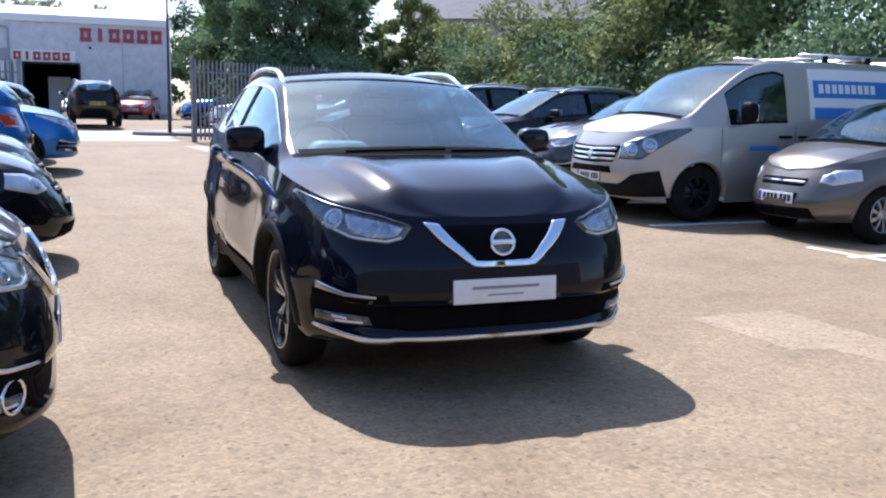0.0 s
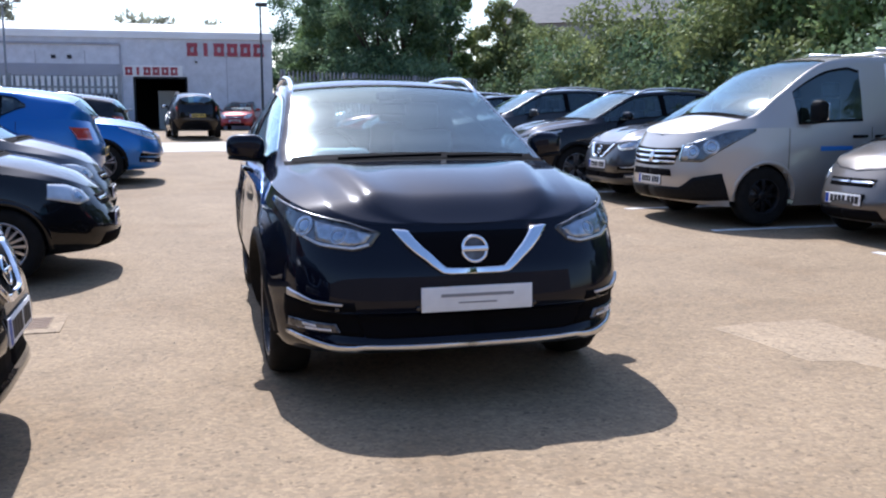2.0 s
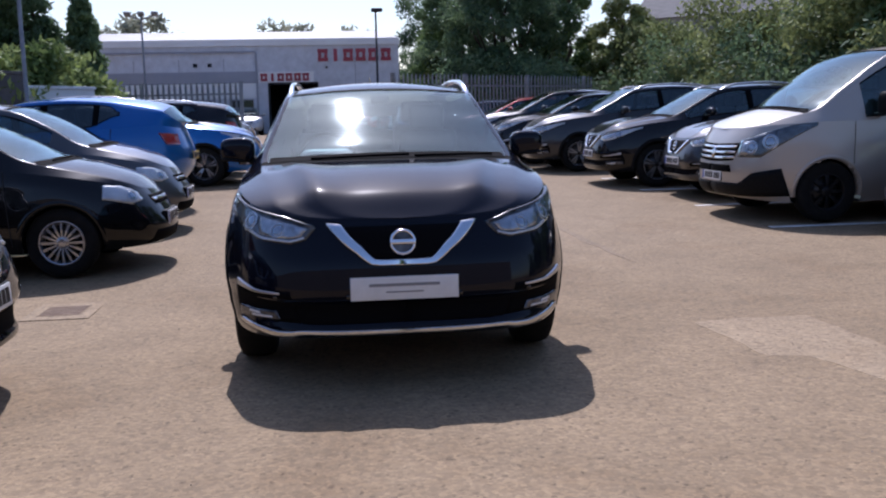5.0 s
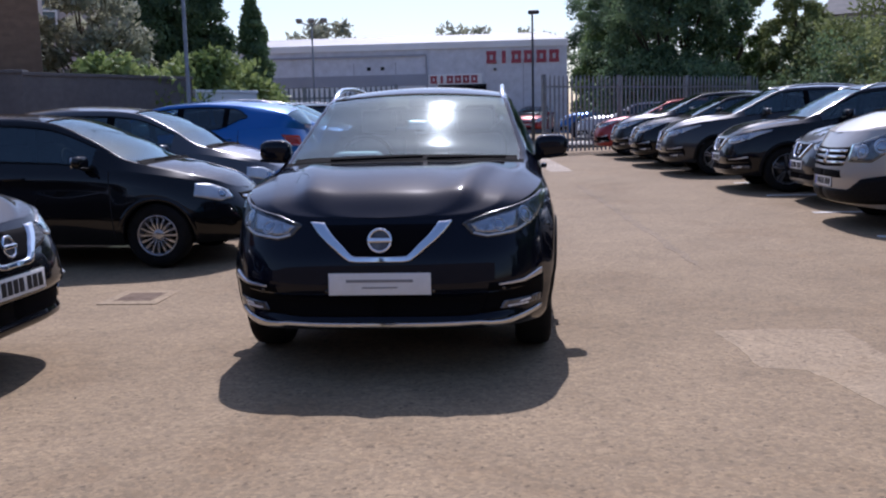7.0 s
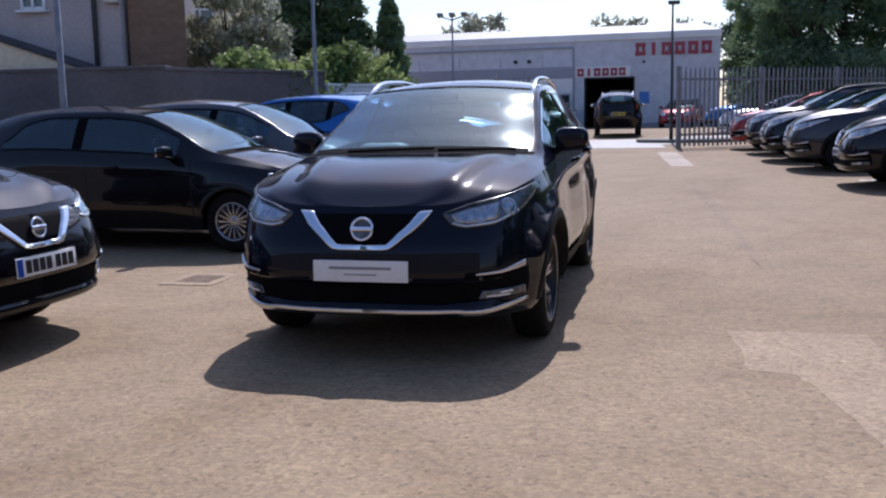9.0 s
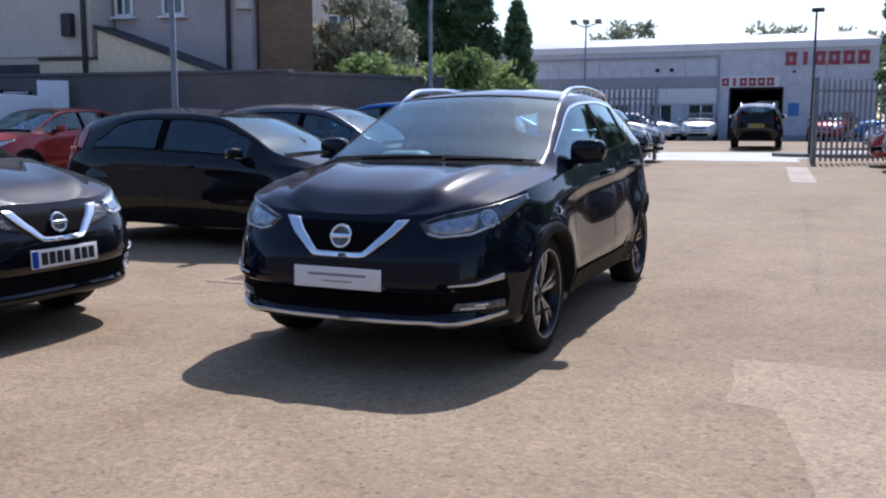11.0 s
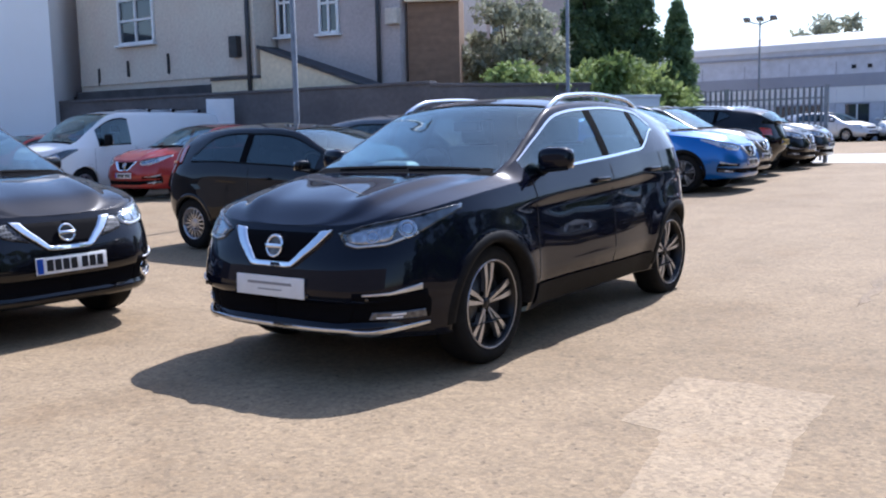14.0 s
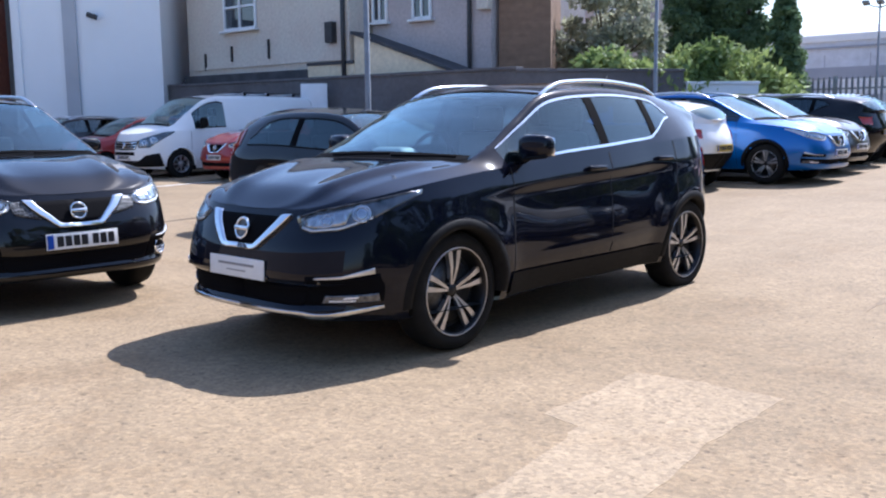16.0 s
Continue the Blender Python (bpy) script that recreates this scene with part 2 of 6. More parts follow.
# ---- cars: one shell that wraps round the nose, sides and tail, and one that covers bonnet, screen and roof ----
class Shell:
    """y runs from the nose (0) to the tail (length); the car looks along -y; its right side is -x."""

    def __init__(s, length, half, zb, zsh, wv, fv, rv, nf, nr, af, ar, xB, zB, zC, bow):
        s.length, s.half, s.nf, s.nr = length, half, nf, nr
        s.zb, s.zsh, s.wv, s.fv, s.rv = curve(zb), curve(zsh), curve(wv), curve(fv), curve(rv)
        s.ycf, s.ycr = af, length - ar
        s.xB, s.zB, s.zC, s.bow = curve(xB), curve(zB), curve(zC), curve(bow)
        s.ridge = 0.0
        s.sculpt = None

    def bulge(s, x, y, z):
        """How far the side swells at y, z; it fades out round the nose and tail."""
        if s.sculpt is None:
            return 0.0
        k = min(max((x / s.half - 0.66) / 0.26, 0.0), 1.0)
        return k * k * (3 - 2 * k) * s.sculpt(y, z)

    def level(s, y, z):
        a, b = s.zb(y), s.zsh(y)
        return min(max((z - a) / (b - a), 0.0), 1.0)

    def half_at(s, y, v):
        x = s.plain_half(y, v)
        return x + s.bulge(x, y, s.zb(y) + (s.zsh(y) - s.zb(y)) * v) if s.sculpt else x

    def plain_half(s, y, v):
        w = s.half * s.wv(v)
        if y < s.ycf:
            q = min(max((s.ycf - y) / (s.ycf - s.fv(v)), 0.0), 1.0)
            return w * max(1 - q ** s.nf, 0.0) ** (1 / s.nf)
        if y > s.ycr:
            q = min(max((y - s.ycr) / (s.length - s.rv(v) - s.ycr), 0.0), 1.0)
            return w * max(1 - q ** s.nr, 0.0) ** (1 / s.nr)
        return w

    def side(s, y, z, out=0.0):
        v = s.level(y, z)
        p = Vector((s.half_at(y, v), y, z))
        if out:
            e = 0.01
            a = Vector((s.half_at(y + e, s.level(y + e, z)), y + e, z)) - Vector((s.half_at(y - e, s.level(y - e, z)), y - e, z))
            b = Vector((s.half_at(y, s.level(y, z + e)), y, z + e)) - Vector((s.half_at(y, s.level(y, z - e)), y, z - e))
            n = a.cross(b)
            n.normalize()
            p += out * (n if n.x > 0 else -n)
        return p

    def round_end(s, th, z, rear=False):
        """A point of the nose (or tail): th 0 in the middle, pi/2 where the straight side begins."""
        n = s.nr if rear else s.nf
        c, si = max(math.cos(th), 0.0) ** (2 / n), max(math.sin(th), 0.0) ** (2 / n)
        y = s.length - 0.1 if rear else 0.1
        for _ in range(4):
            v = s.level(y, z)
            y = s.ycr + (s.length - s.rv(v) - s.ycr) * c if rear else s.ycf - (s.ycf - s.fv(v)) * c
        x = s.half * s.wv(v) * si
        return Vector((x + s.bulge(x, y, z), y, z))

    def theta(s, pt, rear=False):
        """(x, z) or ('y', y, z) on the nose or tail, as its angle and height."""
        n = s.nr if rear else s.nf
        if pt[0] == "y":
            y, z = pt[1], pt[2]
            v = s.level(y, z)
            q = (y - s.ycr) / (s.length - s.rv(v) - s.ycr) if rear else (s.ycf - y) / (s.ycf - s.fv(v))
            return math.acos(min(max(q, 0.0), 1.0) ** (n / 2)), z
        x, z = pt
        y = s.length - 0.1 if rear else 0.1
        th = 0.0
        for _ in range(4):
            v = s.level(y, z)
            th = math.asin(min(x / (s.half * s.wv(v)), 1.0) ** (n / 2))
            c = math.cos(th) ** (2 / n)
            y = s.ycr + (s.length - s.rv(v) - s.ycr) * c if rear else s.ycf - (s.ycf - s.fv(v)) * c
        return th, z

    def end_out(s, th, z, out, rear=False):
        p = s.round_end(th, z, rear)
        e = 0.02
        a = s.round_end(min(th + e, math.pi / 2), z, rear) - s.round_end(max(th - e, 0.0), z, rear)
        b = s.round_end(th, z + 0.01, rear) - s.round_end(th, z - 0.01, rear)
        n = a.cross(b)
        if n.length < 1e-9:
            n = Vector((0, -1, 0))
        n.normalize()
        if (n.y > 0) != rear and abs(n.y) > 0.15 or (abs(n.y) <= 0.15 and n.x < 0):
            n = -n
        return p + out * n

    def top(s, y, t, out=0.0):
        """t 0 at the shoulder, 1 at the pillar and roof edge, 2 in the middle."""
        xa, za = s.half_at(y, 1.0), s.zsh(y)
        xb, zb = min(s.xB(y), 0.94 * xa), max(s.zB(y), za)
        zc = max(s.zC(y), zb)
        if t <= 1:
            bulge = 0.10 * (zb - za) * t * (1 - t)
            x, z = xa + (xb - xa) * t + bulge, za + (zb - za) * t + 0.25 * bulge
        else:
            k = t - 1
            x, z = xb * (1 - k), zb + (zc - zb) * (1 - (1 - k) ** 2.0)
            if s.ridge and y < 1.2:
                e = (1 - k) - (0.64 + 0.10 * y)
                z += s.ridge * math.exp(-(e / (0.07 if e > 0 else 0.20)) ** 2) * min(max((y - 0.13) / 0.22, 0.0), 1.0) * min(max((1.2 - y) / 0.25, 0.0), 1.0)
        w = max(1 - (x / max(xa, 1e-4)) ** 2, 0.0)
        p = Vector((x, y + s.bow(y) * w, z))
        if out:
            e = 0.02
            lo, hi = max(t - e, 0.0 if t <= 1 else 1.0), min(t + e, 1.0 if t <= 1 else 2.0)
            n = (s.top(y + 0.01, t) - s.top(y - 0.01, t)).cross(s.top(y, hi) - s.top(y, lo))
            if n.length > 1e-9:
                n.normalize()
                p += out * (n if (n.x > 0 if t <= 1 else n.z > 0) else -n)
        return p


def sides(axles, hub, arch, flare=0.022, doors=(1.4, 3.1), low=(0.46, 0.03), high=(0.905, 0.045), dish=0.030, crease=0.008, taper=0.0):
    """The relief of a car's flank: flared arches, a shoulder crease, and doors that are hollow under it and tuck in at the sill."""
    def step01(a, b, x):
        q = min(max((x - a) / (b - a), 0.0), 1.0)
        return q * q * (3 - 2 * q)

    def f(y, z):
        r = min(math.hypot(y - a, z - hub) for a in axles)
        out = flare * math.exp(-(max(r - arch - 0.03, 0.0) / 0.11) ** 2) * (1 - step01(axles[1] + 0.15, axles[1] + 0.5, y))
        w = step01(doors[0] - 0.30, doors[0] + 0.45, y) * (1 - step01(doors[1] - 0.15, doors[1] + 0.3, y))
        lo, hi = low[0] + low[1] * (y - doors[0]), high[0] + high[1] * (y - doors[0])
        u = (z - lo) / (hi - lo)
        d = -0.3 * dish
        if u > 0:
            d -= dish * min(u, 1.0) ** 1.4 * (1 - step01(0.90, 1.02, u))
        else:
            d -= 1.3 * dish * min(-u * 1.8, 1.0)
        out += w * (d + 0.007 * math.exp(-abs(z - lo) / 0.022)) - taper * step01(2.3, 3.7, y)
        reach = step01(0.5, 0.9, y) * (1 - step01(doors[1] + 0.7, doors[1] + 1.1, y))
        return out + crease * reach * math.exp(-abs(z - hi) / 0.035)
    return f


def mirrored(verts, faces):
    n = len(verts)
    return list(verts) + [(-v[0], v[1], v[2]) for v in verts], list(faces) + [tuple(n + i for i in f[::-1]) for f in faces]


def spaced(breaks, step):
    out = [breaks[0]]
    for a, b in zip(breaks, breaks[1:]):
        n = max(1, int(round((b - a) / step)))
        out += [a + (b - a) * k / n for k in range(1, n + 1)]
    return out


def ribbon(rows, flip=False):
    """Faces over rows of points with the same count."""
    verts = [p for r in rows for p in r]
    return verts, grid_faces(len(rows), len(rows[0]), 0, None, flip)


def resample(pts, n):
    p = np.array(pts, float)
    d = np.concatenate([[0], np.cumsum(np.linalg.norm(np.diff(p, axis=0), axis=1))])
    t = np.linspace(0, d[-1], n)
    return np.stack([np.interp(t, d, p[:, k]) for k in range(p.shape[1])], 1)


def end_patch(sh, upper, lower, out=0.006, n=18, m=6, rear=False, deep=0.02):
    """A piece that lies on the nose or tail between an upper and a lower edge, with its rim turned inwards."""
    u = resample([sh.theta(p, rear) for p in upper], n)
    l = resample([sh.theta(p, rear) for p in lower], n)
    grid = [[sh.end_out(a[0] + (b[0] - a[0]) * k / (m - 1), a[1] + (b[1] - a[1]) * k / (m - 1), out, rear) for k in range(m)] for a, b in zip(u, l)]
    verts, faces = ribbon(grid, not rear)
    rim = [i * m for i in range(n)] + [(n - 1) * m + k for k in range(1, m)] + [i * m + m - 1 for i in range(n - 2, -1, -1)] + [k for k in range(m - 2, 0, -1)]
    k0 = len(verts)
    back = Vector((0, -deep if rear else deep, 0))
    for i in rim:
        v = verts[i]
        q = Vector((v.x * (1 - 0.8 * deep), v.y, v.z)) + back
        verts.append(q)
    for j in range(len(rim)):
        a, b = rim[j], rim[(j + 1) % len(rim)]
        faces.append((a, b, k0 + (j + 1) % len(rim), k0 + j))
    return verts, faces


def both(name, vf, mat, parent, label=""):
    """A piece and its mirror image, as two parts."""
    v, f = vf
    a = put(name, v, f, mat, parent, label)
    b = put(name, [(-p[0], p[1], p[2]) for p in v], [g[::-1] for g in f], mat, parent, label)
    return a, b


def whole(vf):
    """A piece that starts in the middle and its mirror image, as one."""
    return mirrored(*vf)


def wheel(parent, x, y, r, width, style, rim_mat, rim_r):
    """A wheel whose outer face is at x."""
    sgn = 1 if x > 0 else -1
    root = new("wheel")
    root.parent = parent
    root.matrix_local = pose(x - sgn * width / 2, y, r, 0, 0, 0 if sgn > 0 else 180)
    h = width / 2
    prof = [(-h * 0.92, rim_r - 0.005), (-h, rim_r + 0.02), (-h, r - 0.045), (-h * 0.86, r - 0.012), (-h * 0.5, r - 0.001), (0, r), (h * 0.5, r - 0.001), (h * 0.86, r - 0.012),
            (h, r - 0.045), (h * 1.02, rim_r + 0.03), (h * 0.93, rim_r + 0.004), (h * 0.9, rim_r - 0.006)]
    put("tyre", *lathe(prof, 48), M_RUBBER, root)
    lip = [(h * 0.88, rim_r - 0.002), (h * 0.94, rim_r), (h * 0.96, rim_r - 0.010), (h * 0.86, rim_r - 0.016), (h * 0.3, rim_r - 0.035), (-h * 0.8, rim_r - 0.03)]
    put("rim", *lathe(lip, 48), M_RIMDARK if style == "twin" else rim_mat, root)
    if style == "twin":
        put("rim_edge", *lathe([(h * 0.90, rim_r + 0.001), (h * 0.97, rim_r), (h * 0.985, rim_r - 0.0035), (h * 0.96, rim_r - 0.007)], 48), rim_mat, root)
    put("brake_disc", *lathe([(h * 0.22, 0.02), (h * 0.22, rim_r * 0.72), (h * 0.1, rim_r * 0.72)], 32), M_BRAKE, root)
    put("hub_back", *lathe([(h * 0.02, 0.0), (h * 0.02, rim_r - 0.02)], 32), M_WELL, root)
    verts, faces = [], []
    dish = 0.03 if style == "twin" else 0.012

    def spoke(a0, a1, w0, w1, r0, r1, face=0.0):
        k = len(verts)
        for rr, aa, ww, dx in ((r0, a0, w0, 0.0), ((r0 + r1) / 2, (a0 + a1) / 2, (w0 + w1) / 2, 0.006), (r1, a1, w1, -0.006)):
            for s in (-1, 1):
                for d in (0.0, -0.03):
                    t = aa + s * ww / (2 * rr)
                    verts.append((h * 0.78 + dx + d + face - dish * (1 - rr / rim_r), rr * math.cos(t), rr * math.sin(t)))
        for i in (0, 4):
            a = k + i
            faces.extend([(a, a + 2, a + 6, a + 4), (a + 1, a + 5, a + 7, a + 3), (a, a + 4, a + 5, a + 1), (a + 2, a + 3, a + 7, a + 6)])
    if style == "twin":
        for i in range(5):
            c = 2 * math.pi * i / 5 + 0.3
            for s in (-1, 1):
                spoke(c + s * 0.16, c + s * 0.155, 0.011, 0.036, 0.036, rim_r - 0.005)
    else:
        n = int(style)
        for i in range(n):
            c = 2 * math.pi * i / n
            w = 0.62 * 2 * math.pi * rim_r / n * 0.5
            spoke(c, c, min(w * 0.6, 0.05), min(w, 0.055), 0.04, rim_r - 0.012)
    put("spokes", verts, faces, rim_mat, root, smooth=False)
    if style == "twin":
        v2, f2 = [], []
        verts, faces = v2, f2
        for i in range(5):
            c = 2 * math.pi * i / 5 + 0.3
            spoke(c, c, 0.05, 0.012, 0.05, rim_r * 0.5, -0.012)
        put("spoke_web", v2, f2, M_RIMDARK, root, smooth=False)
    hr = 0.040 if style == "twin" else 0.062
    put("hub_cap", *lathe([(h * 0.7 - dish, hr), (h * 0.80 - dish, hr * 0.94), (h * 0.86 - dish, hr * 0.5), (h * 0.87 - dish, 0.0)], 20), rim_mat if style != "twin" else M_RIMDARK, root)
    return root


def plate_part(parent, at, w, h, mat, bars, name="number_plate", tilt=0.0, rear=False, blue=True):
    """A plate with a frame and plain bars for its characters; looks along -y (or +y)."""
    p = new(name)
    p.parent = parent
    p.matrix_local = pose(*at, tilt, 0, 180 if rear else 0)
    part("panel", box_bm(w, 0.008, h, bevel=0.003), mat, p)
    x = -w / 2 + 0.075 if blue else -w * 0.36
    if blue:
        part("blue_band", box_bm(0.045, 0.004, h - 0.012, (-w / 2 + 0.028, -0.004, 0)), M_PLATE_B, p, smooth=False)
    for bw, gap in bars:
        part("character_bar", box_bm(bw, 0.003, h * 0.66, (x + bw / 2, -0.0045, 0)), M_INK, p, smooth=False)
        x += bw + gap
    return p


BARS = [(0.046, 0.012)] * 3 + [(0.046, 0.034)] + [(0.046, 0.012)] * 3


def seat(parent, x, y, z):
    s = new("seat")
    s.parent = parent
    s.matrix_local = pose(x, y, z)
    part("cushion", box_bm(0.50, 0.50, 0.16, (0, 0, 0), 0.05, 3), M_INTERIOR, s)
    part("backrest", box_bm(0.48, 0.14, 0.62, (0, 0.30, 0.33), 0.05, 3, None, (0.85, 1.0)), M_INTERIOR, s)
    part("headrest", box_bm(0.26, 0.10, 0.18, (0, 0.36, 0.74), 0.04, 3), M_INTERIOR, s)


def mirror_pod(w, d, h, sg):
    """A rounded mirror housing, flatter at its back and tapering outwards."""
    v, f = [], []
    na, nb = 24, 12
    pw = lambda c, e: math.copysign(abs(c) ** e, c)
    for j in range(nb + 1):
        ph = -math.pi / 2 + math.pi * j / nb
        for i in range(na):
            th = 2 * math.pi * i / na
            cx = pw(math.cos(ph), 0.62) * pw(math.cos(th), 0.62)
            cy = pw(math.cos(ph), 0.62) * pw(math.sin(th), 0.62)
            cz = pw(math.sin(ph), 0.62)
            taper = 1.0 - 0.16 * (cx + 1) / 2
            y = cy * d / 2 * (1.0 if cy < 0 else 0.9) * taper + 0.10 * w * (cx + 1) / 2
            v.append((sg * (w * 0.45 + cx * w / 2), y, cz * h / 2 * taper + 0.03 * h * cx))
    for j in range(nb):
        for i in range(na):
            q = (j * na + i, j * na + (i + 1) % na, (j + 1) * na + (i + 1) % na, (j + 1) * na + i)
            f.append(q if sg > 0 else q[::-1])
    return v, f


def build_car(name, label, m, sh, paint_mat, spec, group=""):
    """The parts that every car has; spec holds what sets it apart."""
    car = new(name)
    car.matrix_world = m
    tagged(car, label, spec.get("category", "car"), group)
    step = spec.get("step", 0.06)
    arch_z, arch_r = spec["tyre"], spec["arch"]
    y1, y2 = spec["axles"]
    # side walls, nose and tail
    th = [0.0]
    fine = [sh.round_end(math.pi / 2 * (k / 400) ** (sh.nf / 2 if sh.nf > 2 else 1), 0.5) for k in range(401)]
    d = np.concatenate([[0], np.cumsum([(b - a).length for a, b in zip(fine, fine[1:])])])
    nq = max(8, int(d[-1] / step))
    tf = [math.pi / 2 * (np.interp(q, d, np.arange(401)) / 400) ** (sh.nf / 2 if sh.nf > 2 else 1) for q in np.linspace(0, d[-1], nq)]
    fine = [sh.round_end(math.pi / 2 * (k / 400) ** (sh.nr / 2), 0.5, True) for k in range(401)]
    d = np.concatenate([[0], np.cumsum([(b - a).length for a, b in zip(fine, fine[1:])])])
    nr_ = max(8, int(d[-1] / step))
    tr = [math.pi / 2 * (np.interp(q, d, np.arange(401)) / 400) ** (sh.nr / 2) for q in np.linspace(0, d[-1], nr_)]
    nv = max(9, int(0.75 / step * 1.2))
    vs = [k / (nv - 1) for k in range(nv)]
    rows = []

    def column(kind, q):
        col = []
        for v in vs:
            if kind == "mid":
                y = q
                x = sh.half * sh.wv(v)
            else:
                rear = kind == "rear"
                n = sh.nr if rear else sh.nf
                c, si = max(math.cos(q), 0) ** (2 / n), max(math.sin(q), 0) ** (2 / n)
                y = sh.ycr + (sh.length - sh.rv(v) - sh.ycr) * c if rear else sh.ycf - (sh.ycf - sh.fv(v)) * c
                x = sh.half * sh.wv(v) * si
            a, b = sh.zb(y), sh.zsh(y)
            z = a + (b - a) * v
            col.append(Vector((x + sh.bulge(x, y, z), y, z)))
        return col
    for t in tf:
        rows.append(column("front", t))
    ny = max(6, int((sh.ycr - sh.ycf) / step))
    for k in range(1, ny):
        rows.append(column("mid", sh.ycf + (sh.ycr - sh.ycf) * k / ny))
    for t in tr[::-1]:
        rows.append(column("rear", t))

    def solid(i, j):
        c = (rows[i][j] + rows[i + 1][j + 1]) / 2
        return not (c.x > sh.half * 0.6 and any((c.y - a) ** 2 + (c.z - arch_z) ** 2 < arch_r ** 2 for a in (y1, y2)))
    verts = [p for r in rows for p in r]
    faces = grid_faces(len(rows), nv, 0, solid)
    wall_v, wall_f = mirrored(verts, faces)
    # roof, screens, bonnet
    g = spec["glass"]
    f0, r0 = sh.fv(1.0), sh.length - sh.rv(1.0)
    ws, we, rs, re_ = g["screen"][0], g["screen"][1], g["rear"][0], g["rear"][1]
    near = [f0, f0 + 0.004, f0 + 0.015, f0 + 0.035]
    tail = [r0 - 0.035, r0 - 0.015, r0 - 0.004, r0]
    cuts = sorted(set([near[-1], ws - 0.075, ws, we, rs, re_, tail[0]] + [q for w in g["side"] for q in w]))
    ys = near[:-1] + spaced(cuts, step) + tail[1:]
    s0, s1 = curve(g["belt"] if isinstance(g["belt"], list) else [(0, g["belt"]), (9, g["belt"])]), curve(g["head"])
    kin = 4
    ts_of = []
    for y in ys:
        a, b = s0(y), s1(y)
        t = [0.0, a * 0.5] + [a + (b - a) * k / kin for k in range(kin + 1)] + [(b + 1) / 2, 1.0, 1.04, 1.10] + [1.10 + 0.9 * k / 16 for k in range(1, 17)]
        ts_of.append(t)
    nt = len(ts_of[0])
    verts = [sh.top(y, t) for y, ts in zip(ys, ts_of) for t in ts]
    iA, iB = 2, 2 + kin
    jS = 9
    region = {"roof": [], "bonnet": [], "cowl": [], "windscreen": [], "rear_window": [], "side": [[] for _ in g["side"]]}
    for i in range(len(ys) - 1):
        yc = (ys[i] + ys[i + 1]) / 2
        for j in range(nt - 1):
            a = i * nt + j
            q = (a, a + nt, a + nt + 1, a + 1)
            where = "roof"
            if j >= jS and ws < yc < we:
                where = "windscreen"
            elif j >= jS and rs < yc < re_:
                where = "rear_window"
            elif ws - 0.075 < yc < ws and j >= 8:
                where = "cowl"
            elif yc < ws and (j >= 7 or yc < f0 + 0.035):
                where = "bonnet"
            elif iA <= j < iB:
                for k, (a_, b_) in enumerate(g["side"]):
                    if a_ < yc < b_:
                        where = k
            (region["side"][where] if isinstance(where, int) else region[where]).append(q)

    def picked(fs):
        used = sorted({i for f in fs for i in f})
        at = {k: n for n, k in enumerate(used)}
        return [verts[k] for k in used], [tuple(at[k] for k in f) for f in fs]
    rv_, rf_ = mirrored(*picked(region["roof"]))
    n0 = len(wall_v)
    put("body", wall_v + rv_, wall_f + [tuple(n0 + k for k in f) for f in rf_], paint_mat, car, spec.get("body_label", ""))
    put("bonnet", *mirrored(*picked(region["bonnet"])), paint_mat, car)
    put("cowl_panel", *mirrored(*picked(region["cowl"])), M_GRILLE, car)
    if region["windscreen"]:
        put("windscreen", *mirrored(*picked(region["windscreen"])), M_SCREEN, car)
    if region["rear_window"]:
        put("rear_window", *mirrored(*picked(region["rear_window"])), g.get("rear_mat", M_GLASS), car)
    for k, fs in enumerate(region["side"]):
        if fs:
            both("side_window", picked(fs), spec.get("side_mat", M_SIDEGLASS) if k == 0 or not spec.get("privacy") else M_PRIVACY, car)
    # seals round the screen
    hw = 0.022
    for yy, sg in ((ws, 1), (we, -1)):
        pts = [[sh.top(yy + sg * d_, 1.06 + 0.94 * k / 16, 0.004) for k in range(17)] for d_ in (-0.03 if sg > 0 else -0.012, hw if sg < 0 else 0.045)]
        put("screen_seal", *mirrored(*ribbon(pts)), M_GRILLE, car)
    # window trim
    trim_mat = M_CHROME if spec.get("chrome_windows") else M_PLASTIC
    ya, yb = g["side"][0][0], g["side"][-1][1]
    line = spaced([ya, yb], 0.05)
    lower = [[sh.top(y, max(s0(y) + d_, 0.0), 0.006) for y in line] for d_ in (-0.028, 0.012)]
    both("belt_trim", ribbon(lower), trim_mat, car)
    upper = [[sh.top(y, s1(y) + d_, 0.006) for y in line] for d_ in (-0.012, 0.026)]
    both("window_trim", ribbon(upper), trim_mat, car)
    for (a_, b_), (c_, d_) in zip(g["side"], g["side"][1:]):
        pts = [[sh.top(b_ + (c_ - b_) * q, s0(b_) + (s1(b_) - s0(b_)) * k / 6, 0.004) for k in range(7)] for q in (-0.15, 0.5, 1.15)]
        both("window_pillar", ribbon(pts), M_GRILLE, car)
    # floor and wheel wells
    bottom = [(r[0].x * 0.999, r[0].y, r[0].z + 0.002) for r in rows]
    ring = bottom + [(-x, y, z) for x, y, z in bottom[::-1]]
    put("underbody", ring, [tuple(range(len(ring)))], M_WELL, car, smooth=False)
